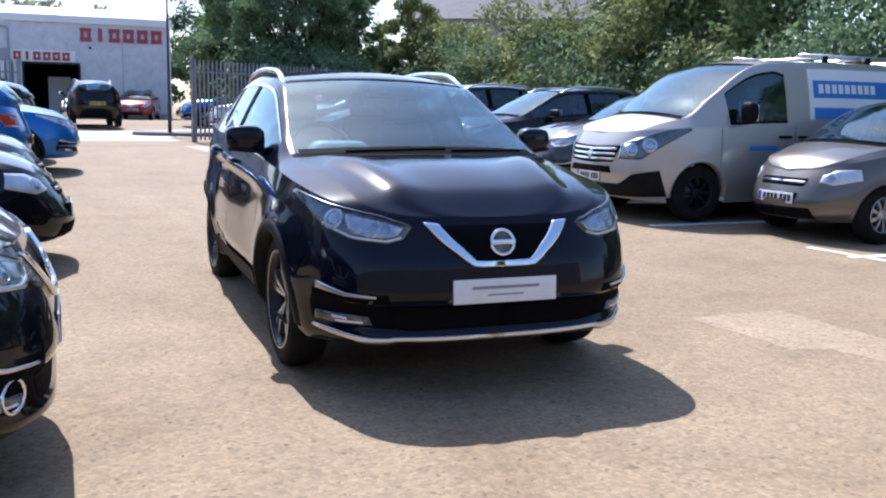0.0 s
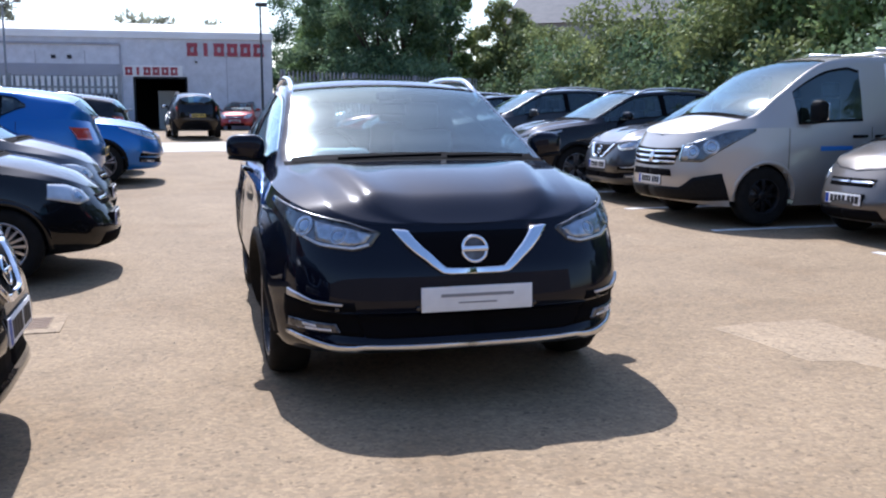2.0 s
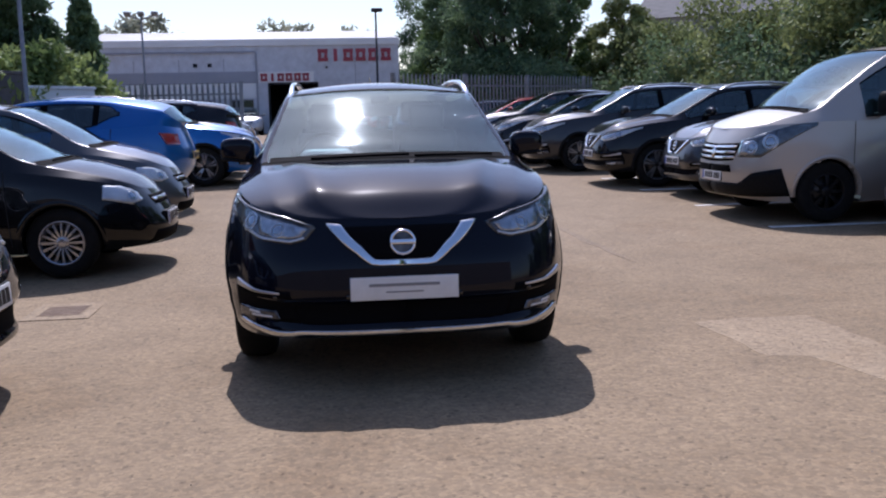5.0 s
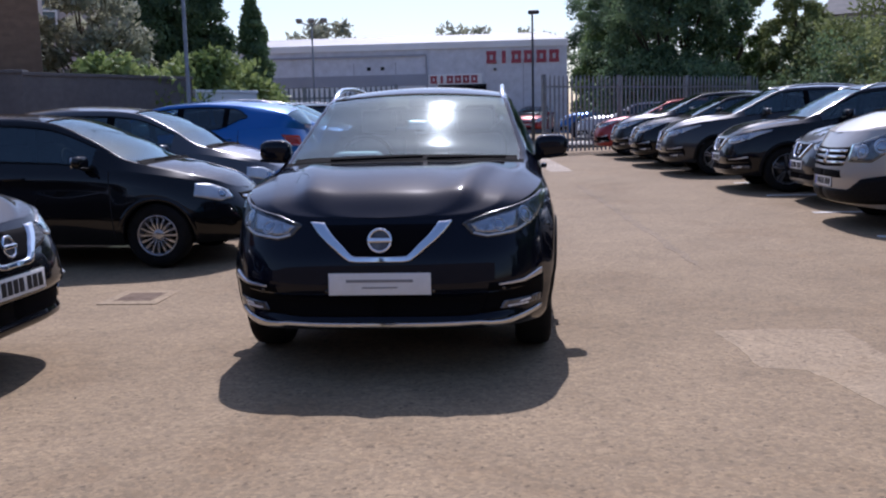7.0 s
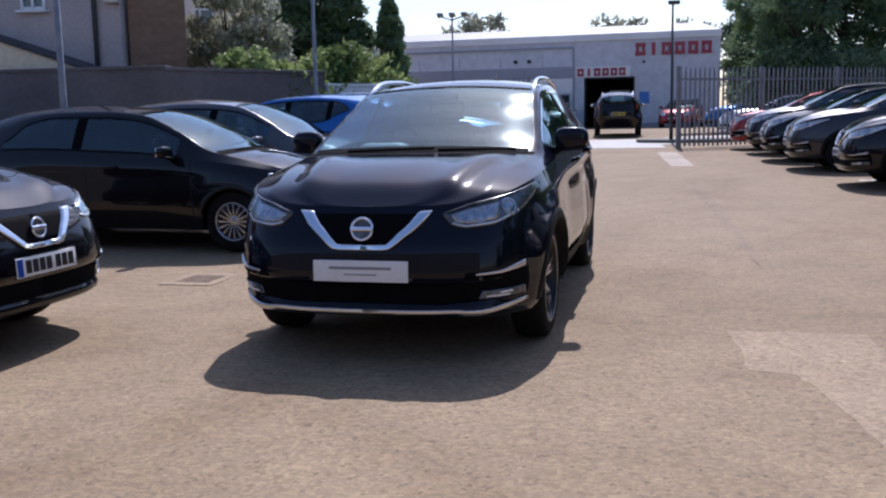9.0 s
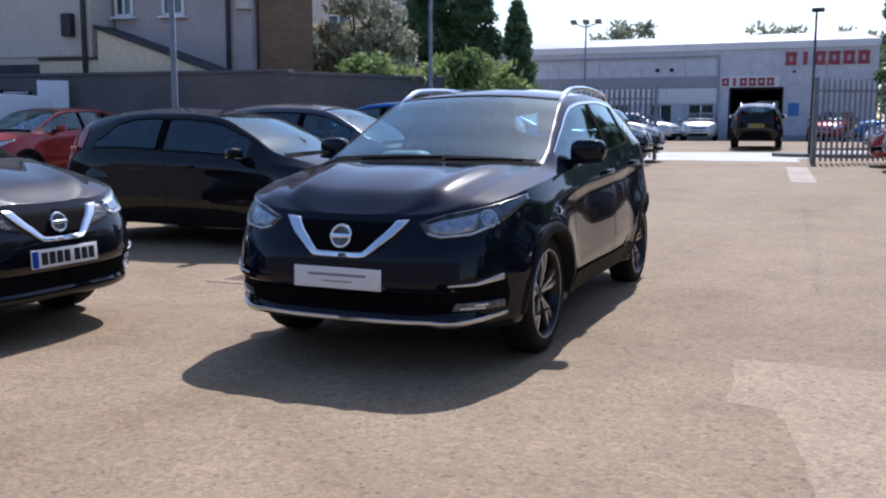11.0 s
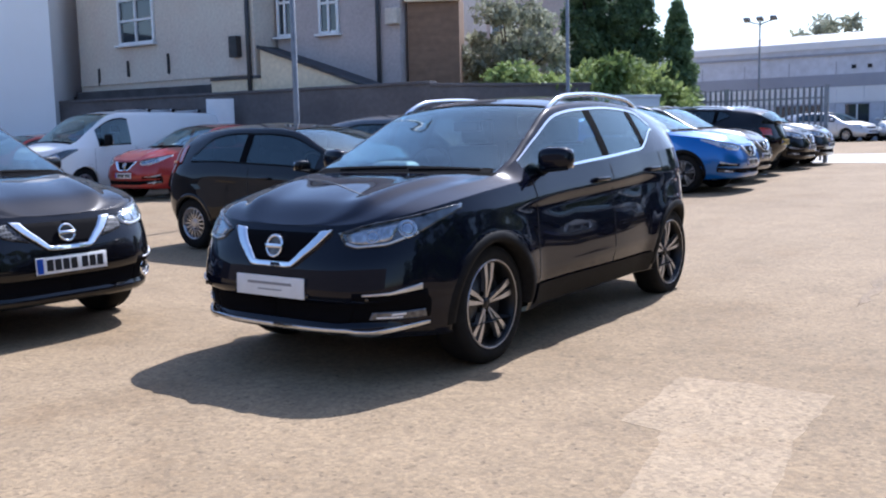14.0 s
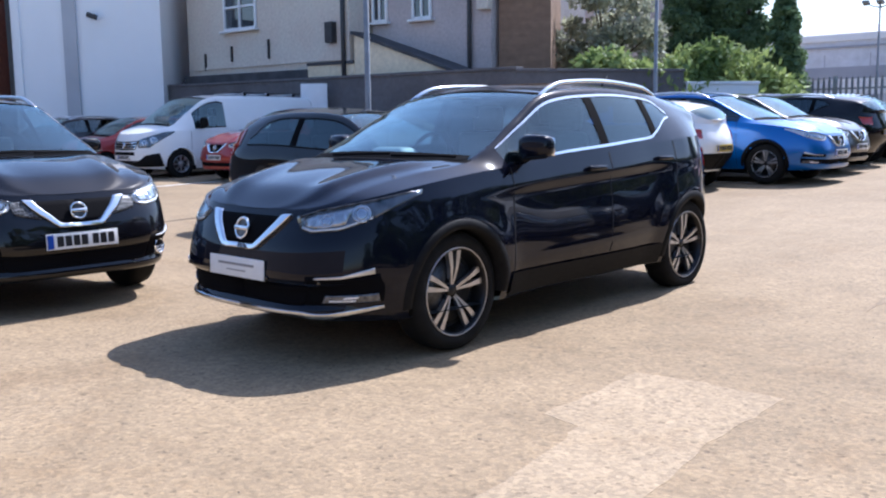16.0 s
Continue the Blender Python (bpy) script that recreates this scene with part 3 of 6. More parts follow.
    for yw in (y1, y2):
        arc = [math.pi * (-0.04 + 1.08 * k / 28) for k in range(29)]
        aw = spec.get("arch_trim", 0.05)
        strip_rows = []
        for rr, off in ((arch_r + aw, -0.004), (arch_r + aw - 0.004, 0.005), (arch_r + 0.01, 0.008), (arch_r - 0.012, 0.006), (arch_r - 0.014, -0.10)):
            row = []
            for w in arc:
                y, z = yw + rr * math.cos(w), arch_z + rr * math.sin(w)
                row.append(sh.side(y, max(z, sh.zb(y) + 0.005)) + Vector((off, 0, 0)))
            strip_rows.append(row)
        both("wheel_arch", ribbon(strip_rows), spec.get("arch_mat", paint_mat), car)
        rim_ = [(yw + (arch_r + 0.02) * math.cos(w), arch_z + (arch_r + 0.02) * math.sin(w)) for w in arc]
        well = [[Vector((sh.side(y, max(z, sh.zb(y) + 0.01)).x - 0.015, y, z)) for y, z in rim_], [Vector((sh.half * 0.5, y, z)) for y, z in rim_]]
        wv_, wf_ = ribbon(well)
        k0 = len(wv_)
        wv_ = wv_ + [Vector((sh.half * 0.5, yw, arch_z))]
        wf_ = wf_ + [(29 + k, 29 + k + 1, k0) for k in range(28)]
        both("wheel_well", (wv_, wf_), M_WELL, car)
        for sg in (-1, 1):
            wheel(car, sg * (sh.side(yw, 0.5).x - spec.get("tuck", 0.03)), yw, spec["tyre"], spec.get("tyre_w", 0.205), spec["spokes"], spec.get("rim_mat", M_RIM), spec["rim"])
    # mirrors
    mx, my, mz = spec["mirror"]
    for sg in (-1, 1):
        mir = new("door_mirror")
        mir.parent = car
        mir.matrix_local = pose(sg * mx, my, mz)
        ms = spec.get("mirror_size", (0.25, 0.12, 0.17))
        put("cap", *mirror_pod(*ms, sg), spec.get("mirror_mat", paint_mat), mir)
        part("mirror_glass", box_bm(ms[0] * 0.74, 0.006, ms[2] * 0.66, (sg * ms[0] * 0.45, ms[1] * 0.47, 0), 0.002, 1, (0, 0, sg * 12)), M_CHROME, mir)
        put("lower_trim", *tube([(sg * ms[0] * (0.02 + 0.88 * k / 6), -0.02 - 0.03 * math.sin(math.pi * k / 6), -ms[2] * (0.44 - 0.10 * k / 6)) for k in range(7)], 0.011, 6), M_PLASTIC, mir)
        part("stalk", box_bm(0.12, 0.07, 0.045, (-sg * 0.03, 0, -ms[2] * 0.42), 0.015, 2), M_PLASTIC, mir)
    # door joints and handles
    for y in spec.get("joints", ()):
        z0, z1 = sh.zb(y) + 0.07, sh.zsh(y) - 0.005
        pts = [[sh.side(y + dx + 0.05 * ((k / 14) - 0.5), z0 + (z1 - z0) * k / 14, 0.002) for k in range(15)] for dx in (-0.004, 0.004)]
        both("door_joint", ribbon(pts), M_WELL, car)
    for y, z in spec.get("handles", ()):
        p = sh.side(y, z)
        for sg in (-1, 1):
            part("door_handle", box_bm(0.035, 0.19, 0.032, (sg * (p.x + 0.018), y, z), 0.012, 2), spec.get("handle_mat", paint_mat), car)
    # cabin
    if spec.get("cabin", True):
        zs = spec.get("seat_z", 0.58)
        for sx in (-0.37, 0.37):
            seat(car, sx, ws + 1.02, zs)
            if spec.get("rear_seats", True):
                seat(car, sx, ws + 1.85, zs + 0.04)
        zd = sh.zsh(ws + 0.2)
        dash = [[Vector((x, ws + dy + 0.10 + sh.bow(ws) * (1 - (x / sh.half) ** 2), z)) for x in np.linspace(-sh.half * 0.84, sh.half * 0.84, 9)] for dy, z in ((-0.05, zd - 0.06), (0.25, zd - 0.02), (0.50, zd - 0.03), (0.58, zd - 0.10), (0.56, zd - 0.4))]
        put("dashboard", *ribbon(dash), M_DASH, car)
        sw = [(0.19 * math.cos(2 * math.pi * k / 24), 0.19 * math.sin(2 * math.pi * k / 24) * 0.42, 0.19 * math.sin(2 * math.pi * k / 24) * 0.9) for k in range(24)]
        put("steering_wheel", *tube([(-0.37 + a, ws + 0.72 + b, zd + 0.02 + c) for a, b, c in sw], 0.016, 6, True), M_PLASTIC, car)
    # wipers
    for x0, x1 in spec.get("wipers", ((-0.45, 0.12), (0.15, 0.62))):
        pts = []
        for k in range(9):
            x = x0 + (x1 - x0) * k / 8
            xb = min(sh.xB(ws + 0.06), 0.94 * sh.half_at(ws + 0.06, 1))
            tt = min(max(2 - abs(x) / xb, 1.02), 2.0)
            p = sh.top(ws - 0.012 + 0.02 * k / 8, tt, 0.010)
            pts.append((math.copysign(p.x, x), p.y, p.z))
        put("wiper", *tube(pts, 0.006, 5), M_GRILLE, car)
    return car


def lamp_pair(car, sh, up, lo, rear=False, bulbs=(), bezel=None, strip=None, brow=None, panel=None):
    """Headlamps: a bright housing sunk in the body, round lamps, and a clear lens over them."""
    v, fc = end_patch(sh, up, lo, 0.003, 22, 8, rear)
    lv, lf = end_patch(sh, up, lo, 0.011, 22, 8, rear)
    for sg in (-1, 1):
        lamp = new("headlight")
        lamp.parent = car
        flip = lambda fs: fs if sg > 0 else [g[::-1] for g in fs]
        put("housing", [(sg * p[0], p[1], p[2]) for p in v], flip(fc), bezel or M_LAMPINSIDE, lamp)
        put("lens", [(sg * p[0], p[1], p[2]) for p in lv], flip(lf), M_LENS, lamp)
        if strip:
            sv_, sf_ = end_patch(sh, strip[0], strip[1], 0.007, 14, 3)
            put("light_strip", [(sg * p[0], p[1], p[2]) for p in sv_], flip(sf_), M_LAMPINSIDE, lamp)
        if brow:
            sv_, sf_ = end_patch(sh, brow[0], brow[1], 0.014, 18, 3)
            put("brow_strip", [(sg * p[0], p[1], p[2]) for p in sv_], flip(sf_), M_LAMPMID, lamp)
        if panel:
            sv_, sf_ = end_patch(sh, panel[0], panel[1], 0.006, 8, 5)
            put("inner_reflector", [(sg * p[0], p[1], p[2]) for p in sv_], flip(sf_), M_REFLECTOR, lamp)
        for x, z, r in bulbs:
            t, zz = sh.theta((x, z))
            p, q = sh.end_out(t, zz, 0.005), sh.end_out(t, zz, 0.03)
            turn = (q - p).to_track_quat("X", "Z").to_matrix()
            vv, ff = lathe([(0.0, r), (0.003, r), (0.004, r * 0.93), (0.001, r * 0.88)], 20)
            vv = [p + turn @ Vector(a) for a in vv]
            ball, cf_ = lathe([(0.0005, r * 0.82), (0.003, r * 0.66), (0.0045, r * 0.42), (0.0055, r * 0.2), (0.0058, 0.0)], 20)
            ball = [p + turn @ Vector(a) for a in ball]
            put("bulb_lens", [(sg * a.x, a.y, a.z) for a in ball], flip(cf_), M_BULB, lamp)
            bowl, bf_ = lathe([(-0.001, r * 1.45), (0.0015, r * 1.4), (0.0005, r * 1.05), (0.0, r)], 20)
            bowl = [p + turn @ Vector(a) for a in bowl]
            put("reflector", [(sg * a.x, a.y, a.z) for a in bowl], flip(bf_), M_REFLECTOR if panel else M_LAMPINSIDE, lamp)
            put("projector", [(sg * a.x, a.y, a.z) for a in vv], flip(ff), M_SATIN, lamp)


# ---- more materials ----
def ground_material(name="tarmac", lo=(0.219, 0.156, 0.087), hi=(0.286, 0.211, 0.126)):
    m = material(name, lo, 0.9)
    big = noise_node(m, 0.22, 5.0, 0.6)
    mid = noise_node(m, 1.7, 5.0, 0.65)
    col = ramp(m, big, [(0.32, lo), (0.68, hi)])
    col = mixed(m, col, ramp(m, mid, [(0.3, (0.88, 0.87, 0.86)), (0.7, (1.10, 1.09, 1.08))]), 1.0, "MULTIPLY")
    n, l = m.node_tree.nodes, m.node_tree.links
    co = n.new("ShaderNodeTexCoord")
    vo = n.new("ShaderNodeTexVoronoi")
    vo.inputs["Scale"].default_value = 55.0
    l.new(co.outputs["Object"], vo.inputs["Vector"])
    sep = n.new("ShaderNodeSeparateColor")
    l.new(vo.outputs["Color"], sep.inputs[0])
    col = mixed(m, col, ramp(m, sep.outputs[0], [(0.0, (0.62, 0.62, 0.64)), (0.5, (1.0, 0.99, 0.97)), (1.0, (1.5, 1.46, 1.38))]), 0.46, "MULTIPLY")
    col = mixed(m, col, ramp(m, sep.outputs[1], [(0.03, (0.30, 0.28, 0.27)), (0.06, (1.0, 1.0, 1.0))]), 0.5, "MULTIPLY")
    col = mixed(m, col, ramp(m, noise_node(m, 14.0, 5.0, 0.75), [(0.34, (0.66, 0.62, 0.57)), (0.64, (1.15, 1.14, 1.13))]), 0.46, "MULTIPLY")
    col = mixed(m, col, ramp(m, noise_node(m, 0.75, 6.0, 0.7), [(0.30, (0.82, 0.75, 0.66)), (0.47, (1.0, 1.0, 1.0)), (0.75, (1.06, 1.06, 1.07))]), 0.85, "MULTIPLY")
    base(m, col)
    bump(m, noise_node(m, 70.0, 4.0), 0.5, 0.006)
    return m


M_TARMAC = ground_material()
M_PATCH = ground_material("patched_tarmac", (0.282, 0.209, 0.127), (0.350, 0.268, 0.171))
M_NEWTAR = varied("newer_tarmac", (0.135, 0.125, 0.115), (0.175, 0.16, 0.145), 1.5, 0.88, 60.0, 0.4, 45.0)
M_LINE = varied("road_paint", (0.5, 0.49, 0.46), (0.8, 0.79, 0.76), 6.0, 0.7, 60.0, 0.3, 30.0)
M_CONCRETE = varied("pale_concrete", (0.42, 0.40, 0.36), (0.55, 0.53, 0.48), 1.2, 0.85, 30.0, 0.3, 20.0)
M_CLAD = varied("white_cladding", (0.542, 0.565, 0.629), (0.640, 0.665, 0.735), 0.4, 0.5, 0, 0.2, 3.0)
M_FASCIA = varied("roof_sheet", (0.72, 0.73, 0.75), (0.85, 0.86, 0.88), 0.5, 0.4)
M_ROOFGREY = varied("roof_grey", (0.22, 0.22, 0.24), (0.32, 0.32, 0.34), 0.6, 0.6)
M_BAND = varied("grey_band", (0.285, 0.301, 0.357), (0.361, 0.378, 0.441), 0.5, 0.5)
M_SIGNRED = varied("sign_red", (0.300, 0.036, 0.060), (0.370, 0.056, 0.085), 3.0, 0.4)
M_SIGNBLUE = material("sign_blue", (0.05, 0.2, 0.55), 0.4)
M_DARK = varied("dark_inside", (0.012, 0.013, 0.016), (0.03, 0.03, 0.034), 0.8, 0.9)
M_STEEL = varied("galvanised_steel", (0.20, 0.21, 0.23), (0.36, 0.37, 0.39), 4.0, 0.5, metal=0.4)
M_POLE = varied("painted_pole", (0.176, 0.184, 0.200), (0.272, 0.280, 0.296), 5.0, 0.5, metal=0.2)
M_POLEDARK = varied("dark_pole", (0.02, 0.02, 0.022), (0.04, 0.04, 0.042), 5.0, 0.5)
M_RENDER = varied("beige_render", (0.582, 0.493, 0.423), (0.62, 0.582, 0.502), 0.8, 0.9, 40.0, 0.12, 12.0)
M_RENDER_GREY = varied("grey_render", (0.414, 0.361, 0.347), (0.504, 0.442, 0.428), 0.7, 0.9, 40.0, 0.12, 12.0)
M_CREAM = varied("cream_paint", (0.720, 0.595, 0.412), (0.800, 0.682, 0.490), 0.9, 0.8, 30.0, 0.2, 8.0)
M_WALLDARK = varied("dark_boundary_wall", (0.112, 0.103, 0.105), (0.166, 0.152, 0.152), 0.9, 0.9, 25.0, 0.4, 8.0)
M_BROWNBOARD = varied("brown_boards", (0.19, 0.115, 0.07), (0.26, 0.16, 0.10), 1.0, 0.8, 0, 0.2, 6.0, stretch=(1, 1, 6))
M_SLATE = varied("slate_roof", (0.04, 0.04, 0.045), (0.08, 0.08, 0.085), 2.0, 0.8, 20.0, 0.3)
M_WHITEWALL = varied("white_wall", (0.86, 0.87, 0.88), (0.92, 0.92, 0.93), 0.4, 0.7, 20.0, 0.1)
M_BRICK = varied("red_brick", (0.24, 0.09, 0.06), (0.34, 0.14, 0.09), 6.0, 0.9, 30.0, 0.3)
# grey that paints a shadow strip onto the white building
M_RIBSHADE = varied("pale_grey_panel", (0.42, 0.43, 0.46), (0.50, 0.51, 0.54), 0.6, 0.6)
M_UPVC = varied("white_upvc", (0.68, 0.69, 0.7), (0.78, 0.79, 0.8), 3.0, 0.35)
M_PANE = material("house_pane", (0.03, 0.04, 0.05), 0.05, 0.0, coat=1.0)
M_BARK = varied("bark", (0.05, 0.035, 0.025), (0.10, 0.075, 0.055), 8.0, 0.9, 30.0, 0.6, stretch=(1, 1, 0.2))
M_BOARD = varied("pale_board", (0.74, 0.75, 0.77), (0.84, 0.85, 0.87), 2.0, 0.5)


def leaf_material(name, lo, hi):
    """Leaves that differ one by one and, more widely, clump by clump."""
    m = material(name, lo, 0.6, spec=0.2)
    n, l = m.node_tree.nodes, m.node_tree.links
    g = n.new("ShaderNodeNewGeometry")
    one = ramp(m, g.outputs["Random Per Island"], [(0.0, (0.72, 0.74, 0.72)), (0.8, (1.08, 1.08, 1.06)), (1.0, (1.35, 1.30, 1.15))])
    col = mixed(m, ramp(m, noise_node(m, 0.9, 3.0, 0.6), [(0.36, lo), (0.64, hi)]), one, 1.0, "MULTIPLY")
    base(m, col)
    b = n["Principled BSDF"]
    tr, mx = n.new("ShaderNodeBsdfTranslucent"), n.new("ShaderNodeMixShader")
    l.new(col, tr.inputs["Color"])
    mx.inputs[0].default_value = 0.35
    l.new(b.outputs[0], mx.inputs[1]); l.new(tr.outputs[0], mx.inputs[2])
    l.new(mx.outputs[0], n["Material Output"].inputs["Surface"])
    return m


M_LEAF = leaf_material("leaves_green", (0.081, 0.134, 0.054), (0.255, 0.356, 0.128))
M_LEAFDARK = leaf_material("leaves_dark", (0.067, 0.114, 0.067), (0.208, 0.296, 0.146))
M_LEAFBRIGHT = leaf_material("leaves_bright", (0.146, 0.213, 0.068), (0.371, 0.438, 0.16))
M_LEAFOLIVE = leaf_material("leaves_olive", (0.121, 0.15, 0.06), (0.316, 0.356, 0.141))
M_LEAFGREY = leaf_material("leaves_grey", (0.215, 0.222, 0.161), (0.457, 0.464, 0.349))

# ---- ground ----
xs = sorted(set([-600, -250, -110, -60, 60, 110, 250, 600] + list(np.arange(-40, 41, 2.0))))
ys = sorted(set([-600, -250, -110, -60, -40, -30, 60, 80, 110, 250, 600] + list(np.arange(-20, 48, 1.0)) + [1.5]))
verts = [(x, y, ground_z(x, y)) for x in xs for y in ys]
GROUND_ROWS = [float(y) for y in ys]
tagged(put("ground", verts, grid_faces(len(xs), len(ys)), M_TARMAC), "worn brown-grey tarmac of the car yard, patched and dusty", "ground", kind="structure")


def ragged(pts, seed, step=0.10, amp=0.010):
    """An outline with a worn, uneven edge."""
    rng = np.random.default_rng(seed)
    out = []
    for (x0, y0), (x1, y1) in zip(pts, pts[1:] + pts[:1]):
        n = max(1, int(math.hypot(x1 - x0, y1 - y0) / step))
        out += [(x0 + (x1 - x0) * k / n + rng.normal() * amp, y0 + (y1 - y0) * k / n + rng.normal() * amp) for k in range(n)]
    return out


def lie(y):
    """The height of the ground's sheet, which is straight between its rows of points."""
    k = max(i for i, q in enumerate(GROUND_ROWS) if q <= y)
    y0, y1 = GROUND_ROWS[k], GROUND_ROWS[k + 1]
    return ground_z(0, y0) + (ground_z(0, y1) - ground_z(0, y0)) * (y - y0) / (y1 - y0)


def slab(name, pts, mat, label, category, lift=0.003, thick=0.03, kind=""):
    """A thin flat piece on the ground with an outline, bent where the ground bends."""
    bm = bmesh.new()
    f = bm.faces.new([bm.verts.new((x, y, 0)) for x, y in pts])
    f.normal_update()
    if f.normal.z < 0:
        f.normal_flip()
    lo, hi = min(p[1] for p in pts), max(p[1] for p in pts)
    for q in GROUND_ROWS:
        if lo < q < hi:
            bmesh.ops.bisect_plane(bm, geom=bm.verts[:] + bm.edges[:] + bm.faces[:], dist=1e-5, plane_co=(0, q, 0), plane_no=(0, 1, 0))
    for v in bm.verts:
        v.co.z = lie(v.co.y) + lift
    rim = [e for e in bm.edges if len(e.link_faces) == 1]
    skirt = bmesh.ops.extrude_edge_only(bm, edges=rim)
    for v in skirt["geom"]:
        if isinstance(v, bmesh.types.BMVert):
            v.co.z -= thick
    return tagged(part(name, bm, mat, None, smooth=False), label, category, kind=kind)


slab("tarmac_patch", ragged([(1.88, 0.25), (2.25, 0.28), (2.66, 0.28), (2.69, -0.43), (2.75, -0.87), (2.82, -1.4), (2.85, -2.1), (2.45, -2.0), (2.37, -1.6), (2.28, -1.1), (2.18, -0.68), (2.06, -0.66), (1.95, -0.62), (1.93, -0.2)], 3, 0.08, 0.007), M_PATCH,
     "pale repaired patch of tarmac on the yard", "patch", 0.0012, kind="structure")
slab("tarmac_strip", ragged([(0.98, 19.2), (1.46, 19.2), (1.88, 13.9), (1.40, 13.9)], 4, 0.2), ground_material("pale_strip", (0.36, 0.30, 0.235), (0.45, 0.38, 0.30)), "pale worn strip on the yard's tarmac", "patch", kind="structure")


M_SEAM = ground_material("tarmac_seam", (0.202, 0.146, 0.087), (0.264, 0.197, 0.125))
slab("tarmac_seam", ragged([(1.70, 10.7), (1.80, 10.7), (1.98, 8.0), (2.20, 5.0), (2.31, 2.9), (2.29, 2.5), (2.25, 2.5), (2.21, 2.9), (2.08, 5.0), (1.88, 8.0)], 6, 0.15, 0.02), M_SEAM, "darker worn seam along the yard's tarmac", "patch", 0.0015, kind="structure")


def stripe(a, b, w=0.1):
    a, b = Vector(a), Vector(b)
    d = (b - a).normalized()
    s = Vector((-d.y, d.x)) * w / 2
    n = max(2, int((b - a).length / 0.6))
    pts = [a + (b - a) * k / n + s for k in range(n + 1)] + [a + (b - a) * k / n - s for k in range(n, -1, -1)]
    return slab("bay_line", [(p.x, p.y) for p in pts], M_LINE, "worn white painted parking bay line", "road marking", 0.005, 0.02, "structure")


for yb in (1.95, 4.25, 6.35, 8.5, 10.6, 12.9, 15.3, 17.6, 19.9):
    stripe((4.35 if yb > 3 else 5.0, yb), (9.3, yb))
stripe((5.05, 2.55), (5.2, 1.7))
for yb in (4.5, 7.0, 9.4, 11.7, 14.1, 16.5, 18.9):
    stripe((-7.2, yb), (-2.6, yb))
stripe((-12.9, 5.9), (-12.9, 11.3))
stripe((-16.2, 5.9), (-16.2, 11.3))

M_RUST = varied("rusty_iron", (0.13, 0.075, 0.045), (0.22, 0.14, 0.09), 20.0, 0.8, 80.0, 0.3)
M_STONE = varied("loose_stone", (0.16, 0.13, 0.10), (0.34, 0.29, 0.23), 3.0, 0.9)
# loose stones
rng = np.random.default_rng(9)
sv_, sf_ = [], []
for k in range(140):
    x, y, r = rng.uniform(-4, 6), rng.uniform(-5, 9), rng.uniform(0.003, 0.008)
    z = ground_z(x, y)
    n0 = len(sv_)
    a0 = rng.uniform(0, 6.28)
    sv_ += [(x + r * rng.uniform(0.7, 1.3) * math.cos(a0 + 1.257 * i), y + r * rng.uniform(0.7, 1.3) * math.sin(a0 + 1.257 * i), z - 0.002) for i in range(5)] + [(x + r * 0.2, y, z + r * 0.9)]
    sf_ += [(n0 + i, n0 + (i + 1) % 5, n0 + 5) for i in range(5)]
tagged(put("loose_stones", sv_, sf_, M_STONE, smooth=False), "small loose stones scattered on the tarmac", "gravel", kind="stuff")

# drain in the empty bay
dr = tagged(new("drain_cover"), "rusty square iron drain cover in a worn pale surround", "drain cover")
dr.matrix_world = pose(-2.25, 1.53, ground_z(0, 1.53))
part("surround", box_bm(0.46, 0.58, 0.02, (0, 0, -0.004), 0.004), M_PATCH, dr)
part("frame", box_bm(0.30, 0.36, 0.02, (0, 0, -0.002), 0.004), M_SEAM, dr)
for k in range(6):
    part("bar", box_bm(0.28, 0.03, 0.010, (0, -0.13 + 0.052 * k, 0.006), 0.003), M_RUST, dr)


# ---- workshop ----
def block(name, x0, x1, y0, y1, z0, z1, mat, parent=None, label="", bevel=0.0):
    return part(name, box_bm(x1 - x0, y1 - y0, z1 - z0, ((x0 + x1) / 2, (y0 + y1) / 2, (z0 + z1) / 2), bevel), mat, parent, label, smooth=False)


GZ = ground_z(0, 40)
shop = tagged(new("workshop"), "long white-clad car workshop with red signs and an open doorway", "building")
WY = 39.3
block("wall_left", -30, -2.95, WY, WY + 0.3, GZ - 0.5, 4.15, M_CLAD, shop)
block("wall_right", -0.8, 3.05, WY, WY + 0.3, GZ - 0.5, 4.15, M_CLAD, shop)
block("wall_over_door", -2.95, -0.8, WY, WY + 0.3, 2.97, 4.15, M_CLAD, shop)
block("wall_top", -30, 3.05, WY, WY + 0.3, 4.15, 4.72, M_CLAD, shop)
block("fascia", -30, 3.10, WY - 0.1, WY + 0.3, 4.72, 5.02, M_FASCIA, shop)
block("wall_side", 2.75, 3.05, WY + 0.3, 60, GZ - 0.5, 4.62, M_CLAD, shop)
block("wall_back", -30, 3.05, 60, 60.3, GZ - 0.5, 4.62, M_CLAD, shop)
put("roof", [(-30, WY - 0.05, 5.02), (3.1, WY - 0.05, 5.02), (2.2, WY + 3.0, 5.62), (-30, WY + 3.0, 5.62), (-30, 60, 5.62), (2.2, 60, 5.62), (3.1, 60, 5.02)],
    [(0, 1, 2, 3), (3, 2, 5, 4), (1, 6, 5, 2)], M_ROOFGREY, shop, smooth=False)
block("canopy_band", -30, -3.46, WY - 0.06, WY, 3.06, 3.58, M_BAND, shop)
